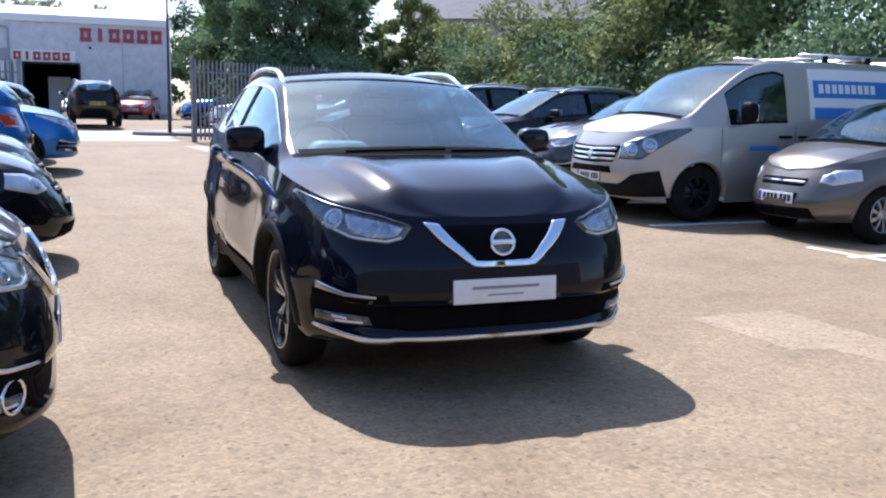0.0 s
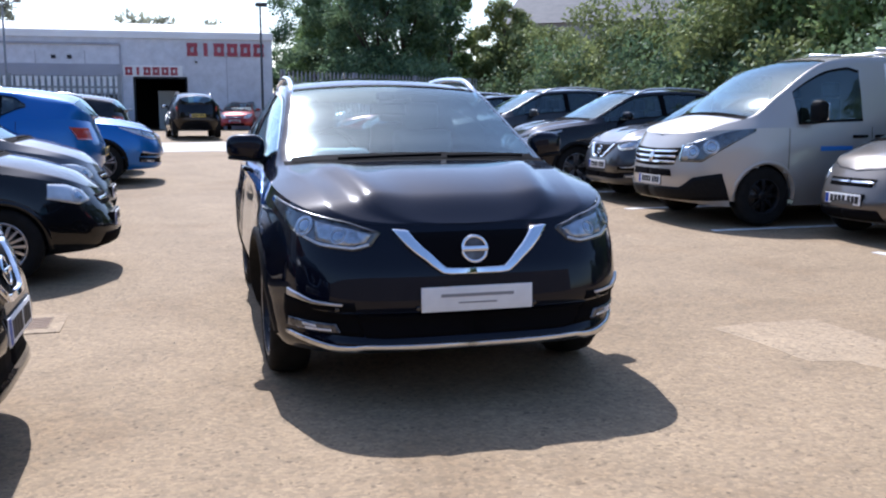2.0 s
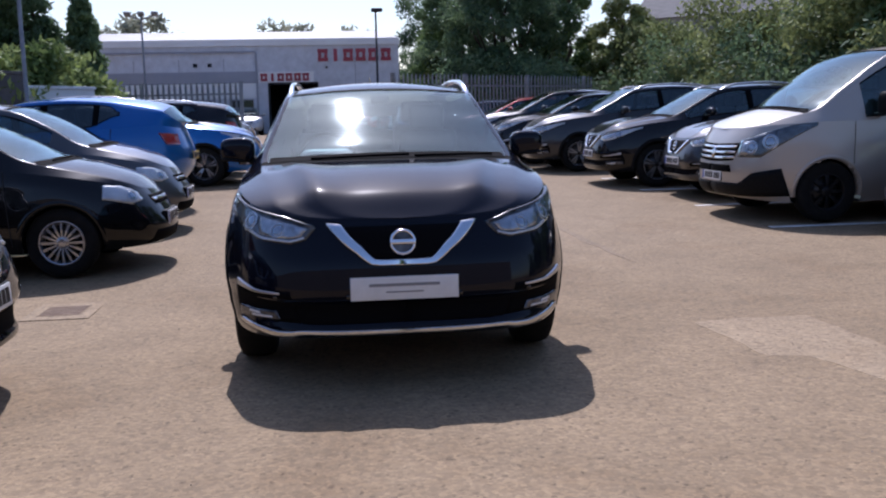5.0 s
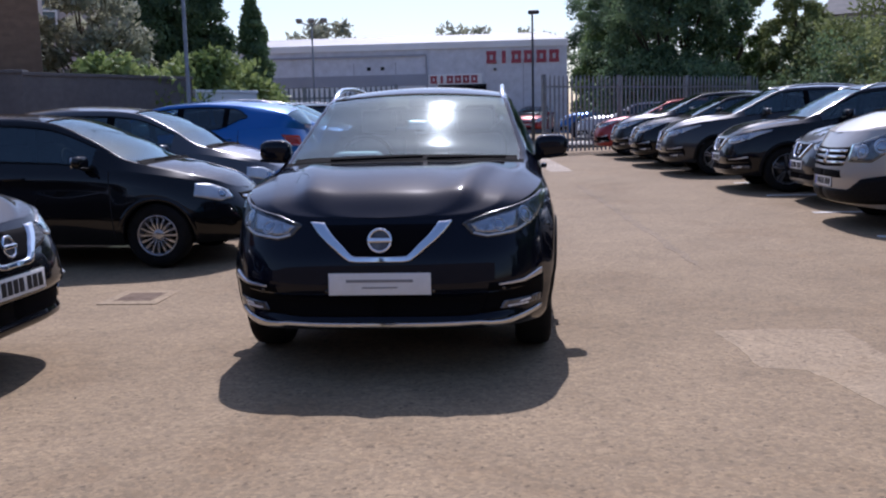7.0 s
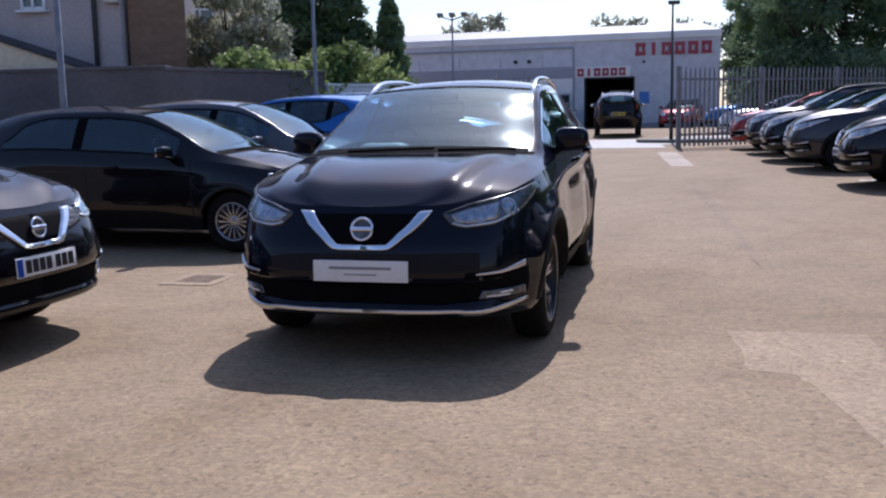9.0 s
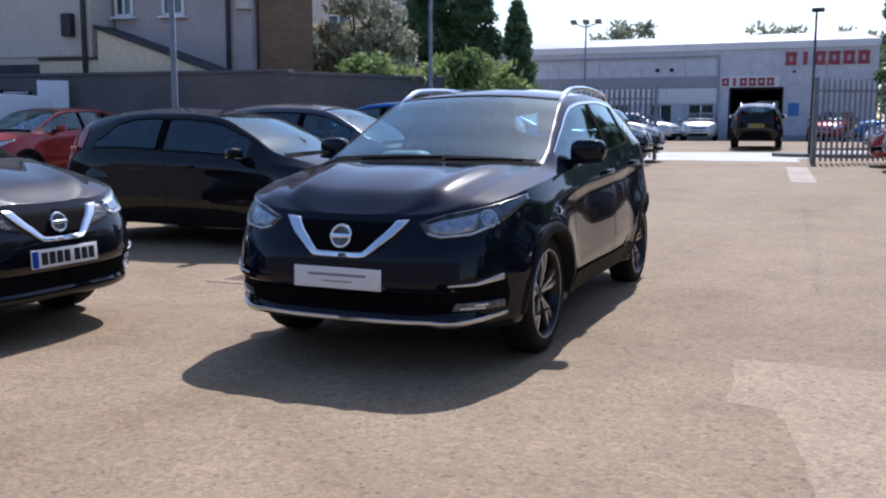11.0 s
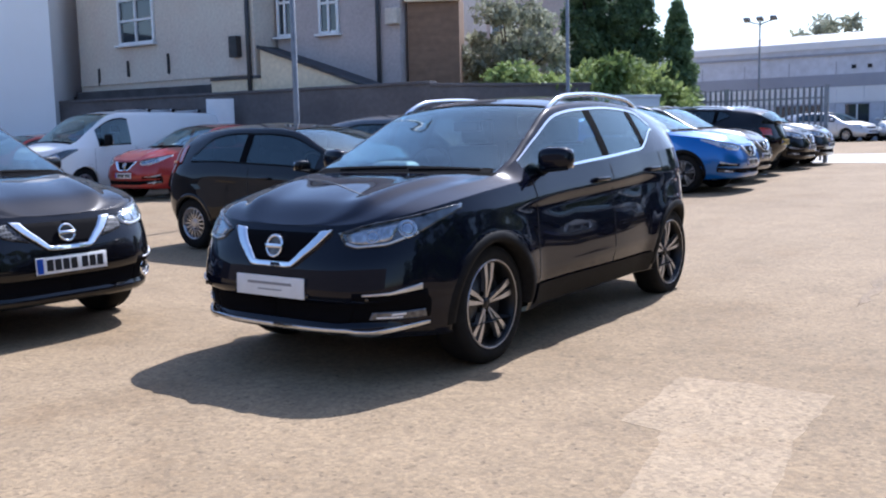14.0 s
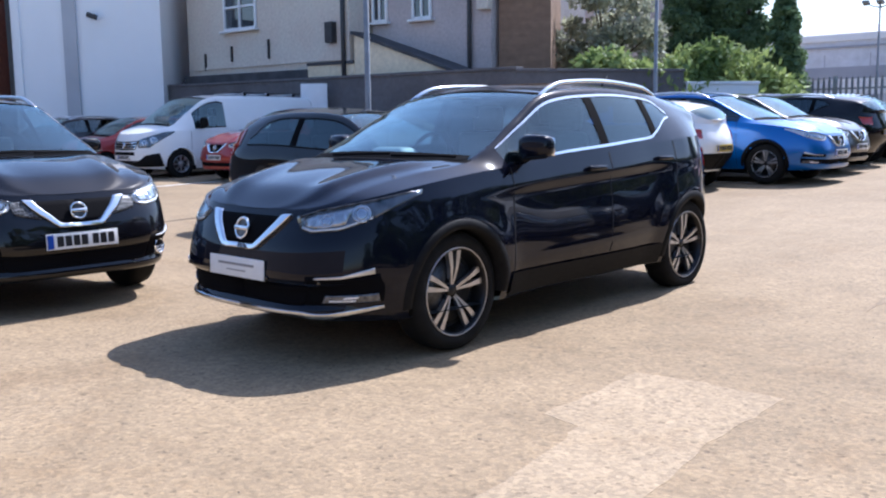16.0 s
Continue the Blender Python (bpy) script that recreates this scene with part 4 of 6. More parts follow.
for x0, x1 in ((-12.4, -10.6), (-9.6, -7.6), (-6.56, -5.59), (-4.76, -3.72)):
    block("showroom_window", x0, x1, WY - 0.03, WY, 1.0, 2.27, M_PANE, shop)
    block("window_head", x0 - 0.04, x1 + 0.04, WY - 0.05, WY, 2.27, 2.33, M_BAND, shop)
    block("window_bar", (x0 + x1) / 2 - 0.03, (x0 + x1) / 2 + 0.03, WY - 0.045, WY - 0.03, 1.0, 2.27, M_FASCIA, shop)
for k in range(8):
    block("pale_panel", -12.6 + 1.135 * k, -12.6 + 1.135 * k + 1.115, WY - 0.04, WY, 2.36, 3.04, M_FASCIA, shop)
block("gutter", -30, -3.52, WY - 0.10, WY, 4.42, 4.50, M_BAND, shop)
block("downpipe", -3.56, -3.48, WY - 0.10, WY - 0.02, GZ, 4.42, M_BAND, shop)
block("sign_board", -3.46, -0.92, WY - 0.02, WY, 3.07, 3.54, M_FASCIA, shop)
block("camera_box", -0.36, -0.26, WY - 0.14, WY, 3.66, 3.75, M_DARK, shop)
block("doorway_floor", -2.95, -0.8, WY - 0.1, WY + 9, GZ - 0.05, GZ + 0.02, M_CONCRETE, shop)
block("doorway_back", -6, 2, WY + 9, WY + 9.2, GZ, 4.1, M_DARK, shop)
block("doorway_ceiling", -6, 2, WY + 0.3, WY + 9, 3.9, 4.1, M_DARK, shop)
block("doorway_side", -6.2, -6, WY + 0.3, WY + 9, GZ, 4.1, M_DARK, shop)
block("doorway_side", 2, 2.2, WY + 0.3, WY + 9, GZ, 4.1, M_DARK, shop)
block("cabinet", -2.05, -1.10, WY + 2.6, WY + 3.2, GZ, GZ + 1.85, M_FASCIA, shop)
block("frame", -3.03, -2.95, WY - 0.05, WY + 0.3, GZ, 3.05, M_DARK, shop)
block("frame", -0.8, -0.72, WY - 0.05, WY + 0.3, GZ, 3.05, M_DARK, shop)
block("frame", -2.95, -0.8, WY - 0.045, WY + 0.3, 2.97, 3.05, M_DARK, shop)
block("plinth", -0.72, 3.05, WY - 0.04, WY, GZ, GZ + 0.28, M_BAND, shop)
block("notice", -0.5, -0.05, WY - 0.03, WY, 1.8, 2.35, M_SIGNBLUE, shop)
for x in (-6.35, -5.7):
    block("vent", x, x + 0.18, WY - 0.03, WY, 3.80, 3.96, M_DARK, shop)
for k in range(16):
    x = -29 + 2.0 * k
    if not -3.2 < x < -0.6:
        block("cladding_joint", x, x + 0.03, WY - 0.012, WY, GZ, 4.15, M_BAND, shop)


def sign(x0, x1, z0, z1, mat):
    """Six plain red shapes in a row, where the lettering stands."""
    s = new("sign")
    s.parent = shop
    w = (x1 - x0) / 6
    for k in range(6):
        a = x0 + k * w
        bw = w * 0.80
        if k == 1:
            a, bw = a + 0.25 * w, w * 0.3
        bm = bmesh.new()
        if k == 1:
            part("sign_shape", box_bm(bw, 0.06, z1 - z0, (a + bw / 2, WY - 0.03, (z0 + z1) / 2), 0.01), mat, s, smooth=False)
        else:
            hgt = z1 - z0
            for b in (box_bm(bw, 0.06, hgt * 0.30, (a + bw / 2, WY - 0.03, z1 - hgt * 0.15), 0.01), box_bm(bw, 0.06, hgt * 0.30, (a + bw / 2, WY - 0.03, z0 + hgt * 0.15), 0.01),
                      box_bm(bw * 0.3, 0.06, hgt * 0.5, (a + bw * 0.2, WY - 0.03, (z0 + z1) / 2), 0.01), box_bm(bw * 0.3, 0.06, hgt * 0.5, (a + bw * 0.8, WY - 0.03, (z0 + z1) / 2), 0.01)):
                me = bpy.data.meshes.new("tmp")
                b.to_mesh(me)
                b.free()
                bm.from_mesh(me)
                bpy.data.meshes.remove(me)
            part("sign_shape", bm, mat, s, smooth=False)


sign(-0.70, 2.80, 3.98, 4.55, M_SIGNRED)
sign(-3.35, -1.05, 3.12, 3.47, M_SIGNRED)
SHOP_SIZE, SHOP_FROM = 1.105, Vector((-0.3, -5.2, 1.31))
shop.matrix_world = Matrix.Translation(SHOP_FROM * (1 - SHOP_SIZE)) @ Matrix.Scale(SHOP_SIZE, 4)


# ---- fences ----
def palisade(name, a, b, top, label, step=0.155, gate=False):
    """Steel palisade: pales with split pointed heads on two rails between posts."""
    f = tagged(new(name), label, "fence")
    a, b = Vector(a), Vector(b)
    L = (b - a).length
    d = (b - a) / L
    f.matrix_world = pose(a.x, a.y, 0, 0, 0, math.degrees(math.atan2(d.y, d.x)))
    n = int(L / step)
    me = None
    for k in range(n + 1):
        x = k * step
        gz = ground_z(*(a + d * x))
        if me is None:
            h = top - gz - 0.05
            pr = [(-0.034, 0.012), (-0.012, -0.008), (0.012, -0.008), (0.034, 0.012)]
            v, fc = [], []
            for z, sc in ((0.05, 1), (h - 0.10, 1), (h - 0.02, 0.8), (h + 0.05, 0.15)):
                v += [(px * sc, py, z) for px, py in pr]
            for r in range(3):
                fc += [(r * 4 + i, r * 4 + i + 1, r * 4 + i + 5, r * 4 + i + 4) for i in range(3)]
            v2 = [(x_, y_ + 0.004, z_) for x_, y_, z_ in v]
            fc += [tuple(16 + i for i in q[::-1]) for q in fc]
            me = mesh_of("pale", v + v2, fc, M_STEEL, False)
        ob = new("pale", me)
        ob.parent = f
        ob.matrix_local = pose(x, -0.03, min(gz, ground_z(a.x, a.y)))
    for zr in (0.35, top - 0.35 - ground_z(a.x, a.y)):
        block("rail", 0, L, -0.015, 0.02, ground_z(a.x, a.y) + zr, ground_z(a.x, a.y) + zr + 0.05, M_STEEL, f)
    for k in range(int(L / 2.75) + 1):
        x = min(k * 2.75, L)
        gz = ground_z(*(a + d * x))
        block("post", x - 0.05, x + 0.05, 0.02, 0.12, gz - 0.2, top + 0.02, M_STEEL, f)
    return f


palisade("palisade_fence", (1.55, 21.3), (8.6, 26.2), 2.55, "grey steel palisade fence with pointed pales at the yard's edge")
palisade("palisade_fence", (-2.75, 22.2), (-6.45, 22.35), 2.42, "weathered pale steel palisade fence before the workshop")
slab("road", [(-3.9, 21.9), (-1.5, 21.9), (1.2, 21.9), (1.0, 23.5), (3.5, 27.5), (8.0, 29.0), (8, 31.5), (3, 29.5), (0, 27.5), (-3.6, 27.0), (-3.8, 25)], M_CONCRETE, "pale concrete road in front of the workshop", "road", 0.006, 0.05, "structure")
isl = [(0.3 + 1.6 + 1.7 * math.cos(w), 25.3 + 0.7 * math.sin(w)) for w in np.linspace(0, 2 * math.pi, 24, False)]
n = len(isl)
tagged(put("kerb_island", [(x, y, ground_z(x, y) - 0.05) for x, y in isl] + [(x, y, ground_z(x, y) + 0.1) for x, y in isl], [tuple(range(n, 2 * n))] + [(i, (i + 1) % n, (i + 1) % n + n, i + n) for i in range(n)], M_NEWTAR, smooth=False),
       "low dark kerbed island at the lamp post", "kerb", kind="structure")


# ---- lamp posts and poles ----
def lamp_post(x, y, top, heads, r=0.06, mat=None, label="", spread=0.45):
    p = tagged(new("street_lamp"), label, "street lamp")
    gz = ground_z(x, y)
    p.matrix_world = pose(x, y, gz)
    mat = mat or M_POLEDARK
    h = top - gz
    put("pole", *tube([(0, 0, -0.1), (0, 0, 0.9), (0, 0, 1.0), (0, 0, h)], [r * 1.4, r * 1.4, r, r * 0.7], 12), mat, p)
    if heads == 1:
        part("lamp_head", box_bm(0.36, 0.2, 0.12, (0.04, 0, h + 0.04), 0.04, 2, (0, 0, 0), (1.0, 1.0)), mat, p)
    for k in range(heads if heads > 1 else 0):
        a = -spread + 2 * spread * k / (heads - 1)
        put("arm", *tube([(0, 0, h - 0.1), (a, 0, h + 0.05)], 0.025, 6), mat, p)
        part("lamp_head", box_bm(0.22, 0.22, 0.10, (a, 0, h + 0.09), 0.03, 2, (-25, 0, 0)), mat, p)
    return p


lamp_post(1.28, 25.12, 4.66, 1, 0.042, label="tall dark lamp post with a single floodlight head")
lamp_post(-6.54, 28.5, 4.93, 3, 0.042, M_POLE, "grey lamp post carrying three small floodlights")
lamp_post(-7.15, 6.65, 7.6, 1, 0.05, M_POLE, "tall plain grey lighting pole beside the parked cars")
lamp_post(-6.1, 13.9, 7.0, 1, 0.045, M_POLE, "slender grey lighting pole before the hedge")


# ---- boundary wall and houses ----
def wall_run(name, a, b, z0, z1, thick, mat, label, cope=True):
    a, b = Vector(a), Vector(b)
    w = tagged(new(name), label, "wall", kind="structure")
    d = b - a
    w.matrix_world = pose(a.x, a.y, 0, 0, 0, math.degrees(math.atan2(d.y, d.x)))
    block("wall_body", 0, d.length, 0, thick, z0, z1, mat, w)
    if cope:
        block("coping", -0.02, d.length + 0.02, -0.04, thick + 0.04, z1, z1 + 0.07, mat, w, bevel=0.01)
    return w


wall_run("wall_boundary", (-27, 11.0), (-9.3, 13.2), -0.2, 2.5, 0.25, M_WALLDARK, "tall dark brown rendered boundary wall behind the bays")
wall_run("wall_low", (-6.93, 16.75), (-5.87, 18.35), -0.1, 2.15, 0.2, M_WHITEWALL, "short pale rendered wall below the hedge")
wall_run("wall_boundary", (-9.3, 13.2), (-6.98, 16.68), -0.2, 2.45, 0.25, M_WALLDARK, "tall dark brown rendered boundary wall behind the bays")
wall_run("wall_low", (-5.85, 18.4), (-5.6, 21.0), 0.0, 1.85, 0.2, M_WHITEWALL, "short pale rendered wall below the hedge")
wall_run("wall_behind", (-27, -17), (14, -15), -0.2, 5.5, 0.3, M_WALLDARK, "plain dark wall that closes the yard", False)
wall_run("wall_behind", (-27.2, 10.9), (-27, -17), -0.2, 5.5, 0.3, M_WALLDARK, "plain dark wall that closes the yard", False)
bd = tagged(new("notice_board"), "pale blank notice board on a post before the wall", "sign board")
bd.matrix_world = pose(-15.07, 11.96, 0, 0, 0, 38)
part("panel", box_bm(0.70, 0.04, 0.66, (0, 0, 2.04), 0.01), M_BOARD, bd, smooth=False)
part("post", box_bm(0.06, 0.06, 1.9, (-0.22, 0.04, 0.9)), M_POLE, bd, smooth=False)
part("post", box_bm(0.06, 0.06, 1.9, (0.22, 0.04, 0.9)), M_POLE, bd, smooth=False)


def house_window(parent, x, z, w, h, y=0.0, cross=True):
    wn_ = new("window")
    wn_.parent = parent
    wn_.matrix_local = pose(x, y, z)
    part("pane", box_bm(w - 0.06, 0.02, h - 0.06, (w / 2, 0.03, h / 2)), M_PANE, wn_, smooth=False)
    t = 0.07
    for nm, b in (("frame", (w, t, t, w / 2, t / 2)), ("frame", (w, t, t, w / 2, h - t / 2)), ("frame", (t, t, h, t / 2, h / 2)), ("frame", (t, t, h, w - t / 2, h / 2))):
        part(nm, box_bm(b[0], b[1], b[2], (b[3], 0, b[4]), 0.008), M_UPVC, wn_, smooth=False)
    part("mullion", box_bm(t * 0.8, t, h, (w / 2, 0, h / 2)), M_UPVC, wn_, smooth=False)
    if cross:
        part("transom", box_bm(w, t * 0.9, t * 0.9, (w / 2, -0.004, h * 0.52)), M_UPVC, wn_, smooth=False)
    part("sill", box_bm(w + 0.16, 0.16, 0.06, (w / 2, -0.06, -0.03), 0.01), M_UPVC, wn_, smooth=False)
    return wn_


def house(name, label, a, b, depth, h, mat, roof=True):
    """a, b: the ends of its front on the ground, seen from the yard."""
    a, b = Vector(a), Vector(b)
    d = b - a
    o = tagged(new(name), label, "house")
    o.matrix_world = pose(a.x, a.y, 0, 0, 0, math.degrees(math.atan2(d.y, d.x)))
    block("wall", 0, d.length, 0, depth, -0.2, h, mat, o)
    if roof:
        L = d.length
        put("roof", [(-0.2, -0.3, h), (L + 0.2, -0.3, h), (L + 0.2, depth / 2, h + 2.2), (-0.2, depth / 2, h + 2.2), (L + 0.2, depth + 0.3, h), (-0.2, depth + 0.3, h)],
            [(0, 1, 2, 3), (3, 2, 4, 5), (1, 4, 2), (5, 0, 3)], M_SLATE, o, smooth=False)
    return o


h1 = house("house", "two-storey beige rendered house with white windows behind the wall", (-21.9, 12.55), (-14.75, 12.95), 6, 7.5, M_RENDER)
house_window(h1, 1.9, 4.1, 1.5, 1.28, -0.04)
put("drainpipe", *tube([(7.0, -0.08, 0.2), (7.0, -0.08, 7.4)], 0.06, 8), M_POLEDARK, h1)
for x, z0, z1 in ((0.9, 3.0, 3.5), (2.2, 3.2, 3.65), (3.9, 3.2, 3.75)):
    part("pipe_stub", box_bm(0.05, 0.06, z1 - z0, (x, -0.04, z0 / 2 + z1 / 2)), M_POLEDARK, h1, smooth=False)
part("meter_box", box_bm(0.28, 0.2, 0.55, (6.55, -0.1, 3.75), 0.02), M_POLEDARK, h1, smooth=False)
part("string_course", box_bm(6.9, 0.06, 0.08, (3.5, -0.03, 3.05)), M_RENDER, h1, smooth=False)
ln = tagged(new("lean_to"), "cream painted lean-to with a dark slate roof", "outbuilding")
ln.matrix_world = pose(-14.6, 12.98, 0, 0, 0, 7)
put("gable", [(0, 0, -0.2), (3.0, 0, -0.2), (3.0, 0, 2.6), (0, 0, 3.65), (0, 0.9, -0.2), (3.0, 0.9, -0.2), (3.0, 0.9, 2.6), (0, 0.9, 3.65)], [(0, 1, 2, 3), (1, 5, 6, 2), (4, 7, 6, 5), (0, 3, 7, 4)], M_CREAM, ln, smooth=False)
put("roof", [(-0.05, -0.08, 3.66), (3.3, -0.08, 2.52), (3.3, 0.95, 2.52), (-0.05, 0.95, 3.66), (-0.05, -0.08, 3.74), (3.3, -0.08, 2.60), (3.3, 0.95, 2.60), (-0.05, 0.95, 3.74)], [(0, 1, 2, 3), (4, 7, 6, 5), (0, 4, 5, 1), (1, 5, 6, 2), (2, 6, 7, 3), (0, 3, 7, 4)], M_SLATE, ln, smooth=False)
block("side_wall", -1.7, 0, -0.02, 0.3, -0.2, 2.9, M_CREAM, ln)
block("low_roof", -6.9, -1.7, -0.05, 0.3, 2.3, 2.82, M_SLATE, ln)
block("low_roof", -1.7, 0, -0.06, 0.32, 2.9, 2.98, M_SLATE, ln)
h2 = house("house", "grey rendered back of a terraced house with white windows", (-14.7, 13.75), (-11.15, 14.5), 6, 8.0, M_RENDER_GREY)
house_window(h2, 0.02, 4.0, 0.5, 1.7, -0.04)
house_window(h2, 1.30, 4.0, 0.6, 1.5, -0.04)
put("drainpipe", *tube([(3.05, -0.08, 0.2), (3.05, -0.08, 7.8)], 0.06, 8), M_POLEDARK, h2)
part("flue_box", box_bm(0.35, 0.25, 0.4, (3.5, -0.12, 4.3), 0.03), M_RENDER, h2, smooth=False)
h3 = house("house", "brown boarded gable of a house extension", (-11.1, 14.75), (-10.0, 15.45), 4, 5.1, M_BROWNBOARD, False)
part("cap_board", box_bm(1.4, 0.2, 0.18, (0.65, -0.05, 4.75)), M_CREAM, h3, smooth=False)
h4 = house("house", "dark brick terraced houses beyond the trees", (-17, 25), (-11, 29), 7, 7.6, M_RENDER_GREY)
house_window(h4, 1.5, 4.6, 1.0, 1.5, -0.04)
house_window(h4, 4.5, 4.6, 1.0, 1.5, -0.04)
wb = tagged(new("white_building"), "tall white painted building with shallow upright ribs", "building")
wb.matrix_world = pose(-24.8, 8.35, 0, 0, 0, 43)
block("wall", 0, 4.5, 0, 6, -0.2, 9.5, M_WHITEWALL, wb)
for x0, x1 in ((0.0, 0.25), (1.55, 1.95), (3.7, 4.5)):
    # the middle rib is coloured grey for the upright shadow on the white wall
    block("pilaster", x0, x1, -0.12, 0, -0.2, 9.5, M_RIBSHADE if x0 == 1.55 else M_WHITEWALL, wb)
block("edge_pipe", -0.12, 0.0, -0.16, -0.05, -0.2, 9, M_POLEDARK, wb)
part("camera_box", box_bm(0.3, 0.16, 0.16, (2.5, -0.25, 4.6), 0.03, 2, (0, 20, 0)), M_POLEDARK, wb, smooth=False)
h5 = house("house", "grey rendered house set back behind the boundary wall", (-27.6, 13.7), (-21.0, 14.3), 6, 8.2, M_RENDER_GREY)
house_window(h5, 3.0, 4.3, 1.6, 1.9, -0.04)
block("side_porch", 3.0, 5.6, -1.2, 0, -0.2, 2.75, M_SLATE, h5)
bb = tagged(new("brick_building"), "red brick building with pale bands behind the white one", "building")
bb.matrix_world = pose(-31.5, 2.2, 0, 0, 0, 43)
block("wall", 0, 8.3, 0, 6, -0.2, 9, M_BRICK, bb)
block("stone_band", 0, 8.3, -0.05, 0, 3.2, 5.0, M_WHITEWALL, bb)
house_window(bb, 6.3, 1.9, 0.9, 0.9, -0.04)
house_window(bb, 4.3, 1.9, 0.9, 0.9, -0.04)


# ---- trees ----
def leaves(clumps, per, size, rng, drop=0.25):
    """Many small bent leaf sprays round the middles of clumps: (x, y, z, radius)."""
    c = np.array(clumps, float)
    idx = np.repeat(np.arange(len(c)), per)
    n = len(idx)
    d = rng.normal(size=(n, 3))
    d /= np.linalg.norm(d, axis=1, keepdims=True)
    rad = c[idx, 3] * rng.uniform(0.45, 1.05, n)
    p = c[idx, :3] + d * rad[:, None] * np.array([1, 1, 0.85])
    u = rng.normal(size=(n, 3)) + d * 0.6
    u /= np.linalg.norm(u, axis=1, keepdims=True)
    w = np.cross(u, d + 0.5 * rng.normal(size=(n, 3)))
    w /= np.linalg.norm(w, axis=1, keepdims=True) + 1e-9
    s = size * rng.uniform(0.55, 1.3, n)[:, None]
    nrm = np.cross(u, w)
    v = np.stack([p - u * s, p + w * s * 0.45 + nrm * s * 0.15, p + u * s, p - w * s * 0.45 + nrm * s * 0.15], 1).reshape(-1, 3)
    f = np.arange(4 * n).reshape(-1, 4)
    return v, f


def fast_mesh(name, v, f, mat):
    me = bpy.data.meshes.new(name)
    me.vertices.add(len(v))
    me.vertices.foreach_set("co", np.asarray(v, np.float32).ravel())
    k = f.shape[1]
    me.loops.add(f.size)
    me.loops.foreach_set("vertex_index", f.ravel().astype(np.int32))
    me.polygons.add(len(f))
    me.polygons.foreach_set("loop_start", np.arange(0, f.size, k, dtype=np.int32))
    me.materials.append(mat)
    me.update(calc_edges=True)
    return me


def tree(name, x, y, height, spread, mat, label, seed, trunk=0.18, low=0.3, per=90, size=0.16, count=60, cone=False, category="tree"):
    rng = np.random.default_rng(seed)
    t = tagged(new(name), label, category)
    gz = ground_z(x, y)
    t.matrix_world = pose(x, y, gz)
    h = height - gz
    pts = [(0.0, 0, -0.2)] + [(rng.normal() * 0.06 * k, rng.normal() * 0.06 * k, h * 0.8 * k / 5) for k in range(1, 6)]
    tv, tf = tube(pts, [trunk * (1 - 0.15 * k) for k in range(6)], 8)
    clumps = []
    for k in range(count):
        f = rng.uniform(low, 1.0)
        if cone:
            r = spread * (1.02 - f) ** 0.7 * rng.uniform(0.45, 1.0)
            cr = 0.16 * spread + 0.25 * spread * (1 - f)
        else:
            r = spread * math.sqrt(max(1 - ((f - (low + 1) / 2) / ((1 - low) / 2 + 0.06)) ** 2, 0.02)) * math.sqrt(rng.uniform(0.1, 1.0))
            cr = spread * rng.uniform(0.18, 0.36)
        a = rng.uniform(0, 2 * math.pi)
        clumps.append((r * math.cos(a), r * math.sin(a), h * f - (0 if cone else 0.1 * cr), cr))
        if k % 5 == 0 and not cone:
            z0 = h * max(low * 0.8, f - 0.3)
            bv, bf = tube([(0, 0, min(z0, h * 0.75)), (r * 0.5 * math.cos(a), r * 0.5 * math.sin(a), (z0 + h * f) / 2 + 0.1), (r * math.cos(a), r * math.sin(a), h * f)], [trunk * 0.4, trunk * 0.25, trunk * 0.08], 5)
            tf = tf + [tuple(i + len(tv) for i in q) for q in bf]
            tv = tv + bv
    put("trunk", tv, tf, M_BARK, t)
    v, f = leaves(clumps, per, size, rng)
    ob = new("crown", fast_mesh("crown", v, f, mat))
    ob.parent = t
    return t


def hedge(name, a, b, z0, z1, thick, mat, label, seed, n, per=90, size=0.14, category="hedge", wild=1.0):
    rng = np.random.default_rng(seed)
    a, b = np.array(a, float), np.array(b, float)
    d = (b - a) / np.linalg.norm(b - a)
    s = np.array([-d[1], d[0]])
    cl = []
    for _ in range(n):
        q = a + (b - a) * rng.uniform() + s * rng.normal() * thick * 0.4
        top = z1 * (1 - 0.2 * wild + 0.2 * wild * math.sin(q[0] * 1.3 + q[1] * 0.9) + 0.12 * wild * rng.normal())
        cl.append((q[0], q[1], z0 + (max(top, z0 + 0.3) - z0) * rng.uniform() ** 0.8, rng.uniform(0.35, 0.7) * min(thick, 1.6)))
    v, f = leaves(cl, per, size, rng)
    return tagged(new(name, fast_mesh(name, v, f, mat)), label, category, kind="stuff")


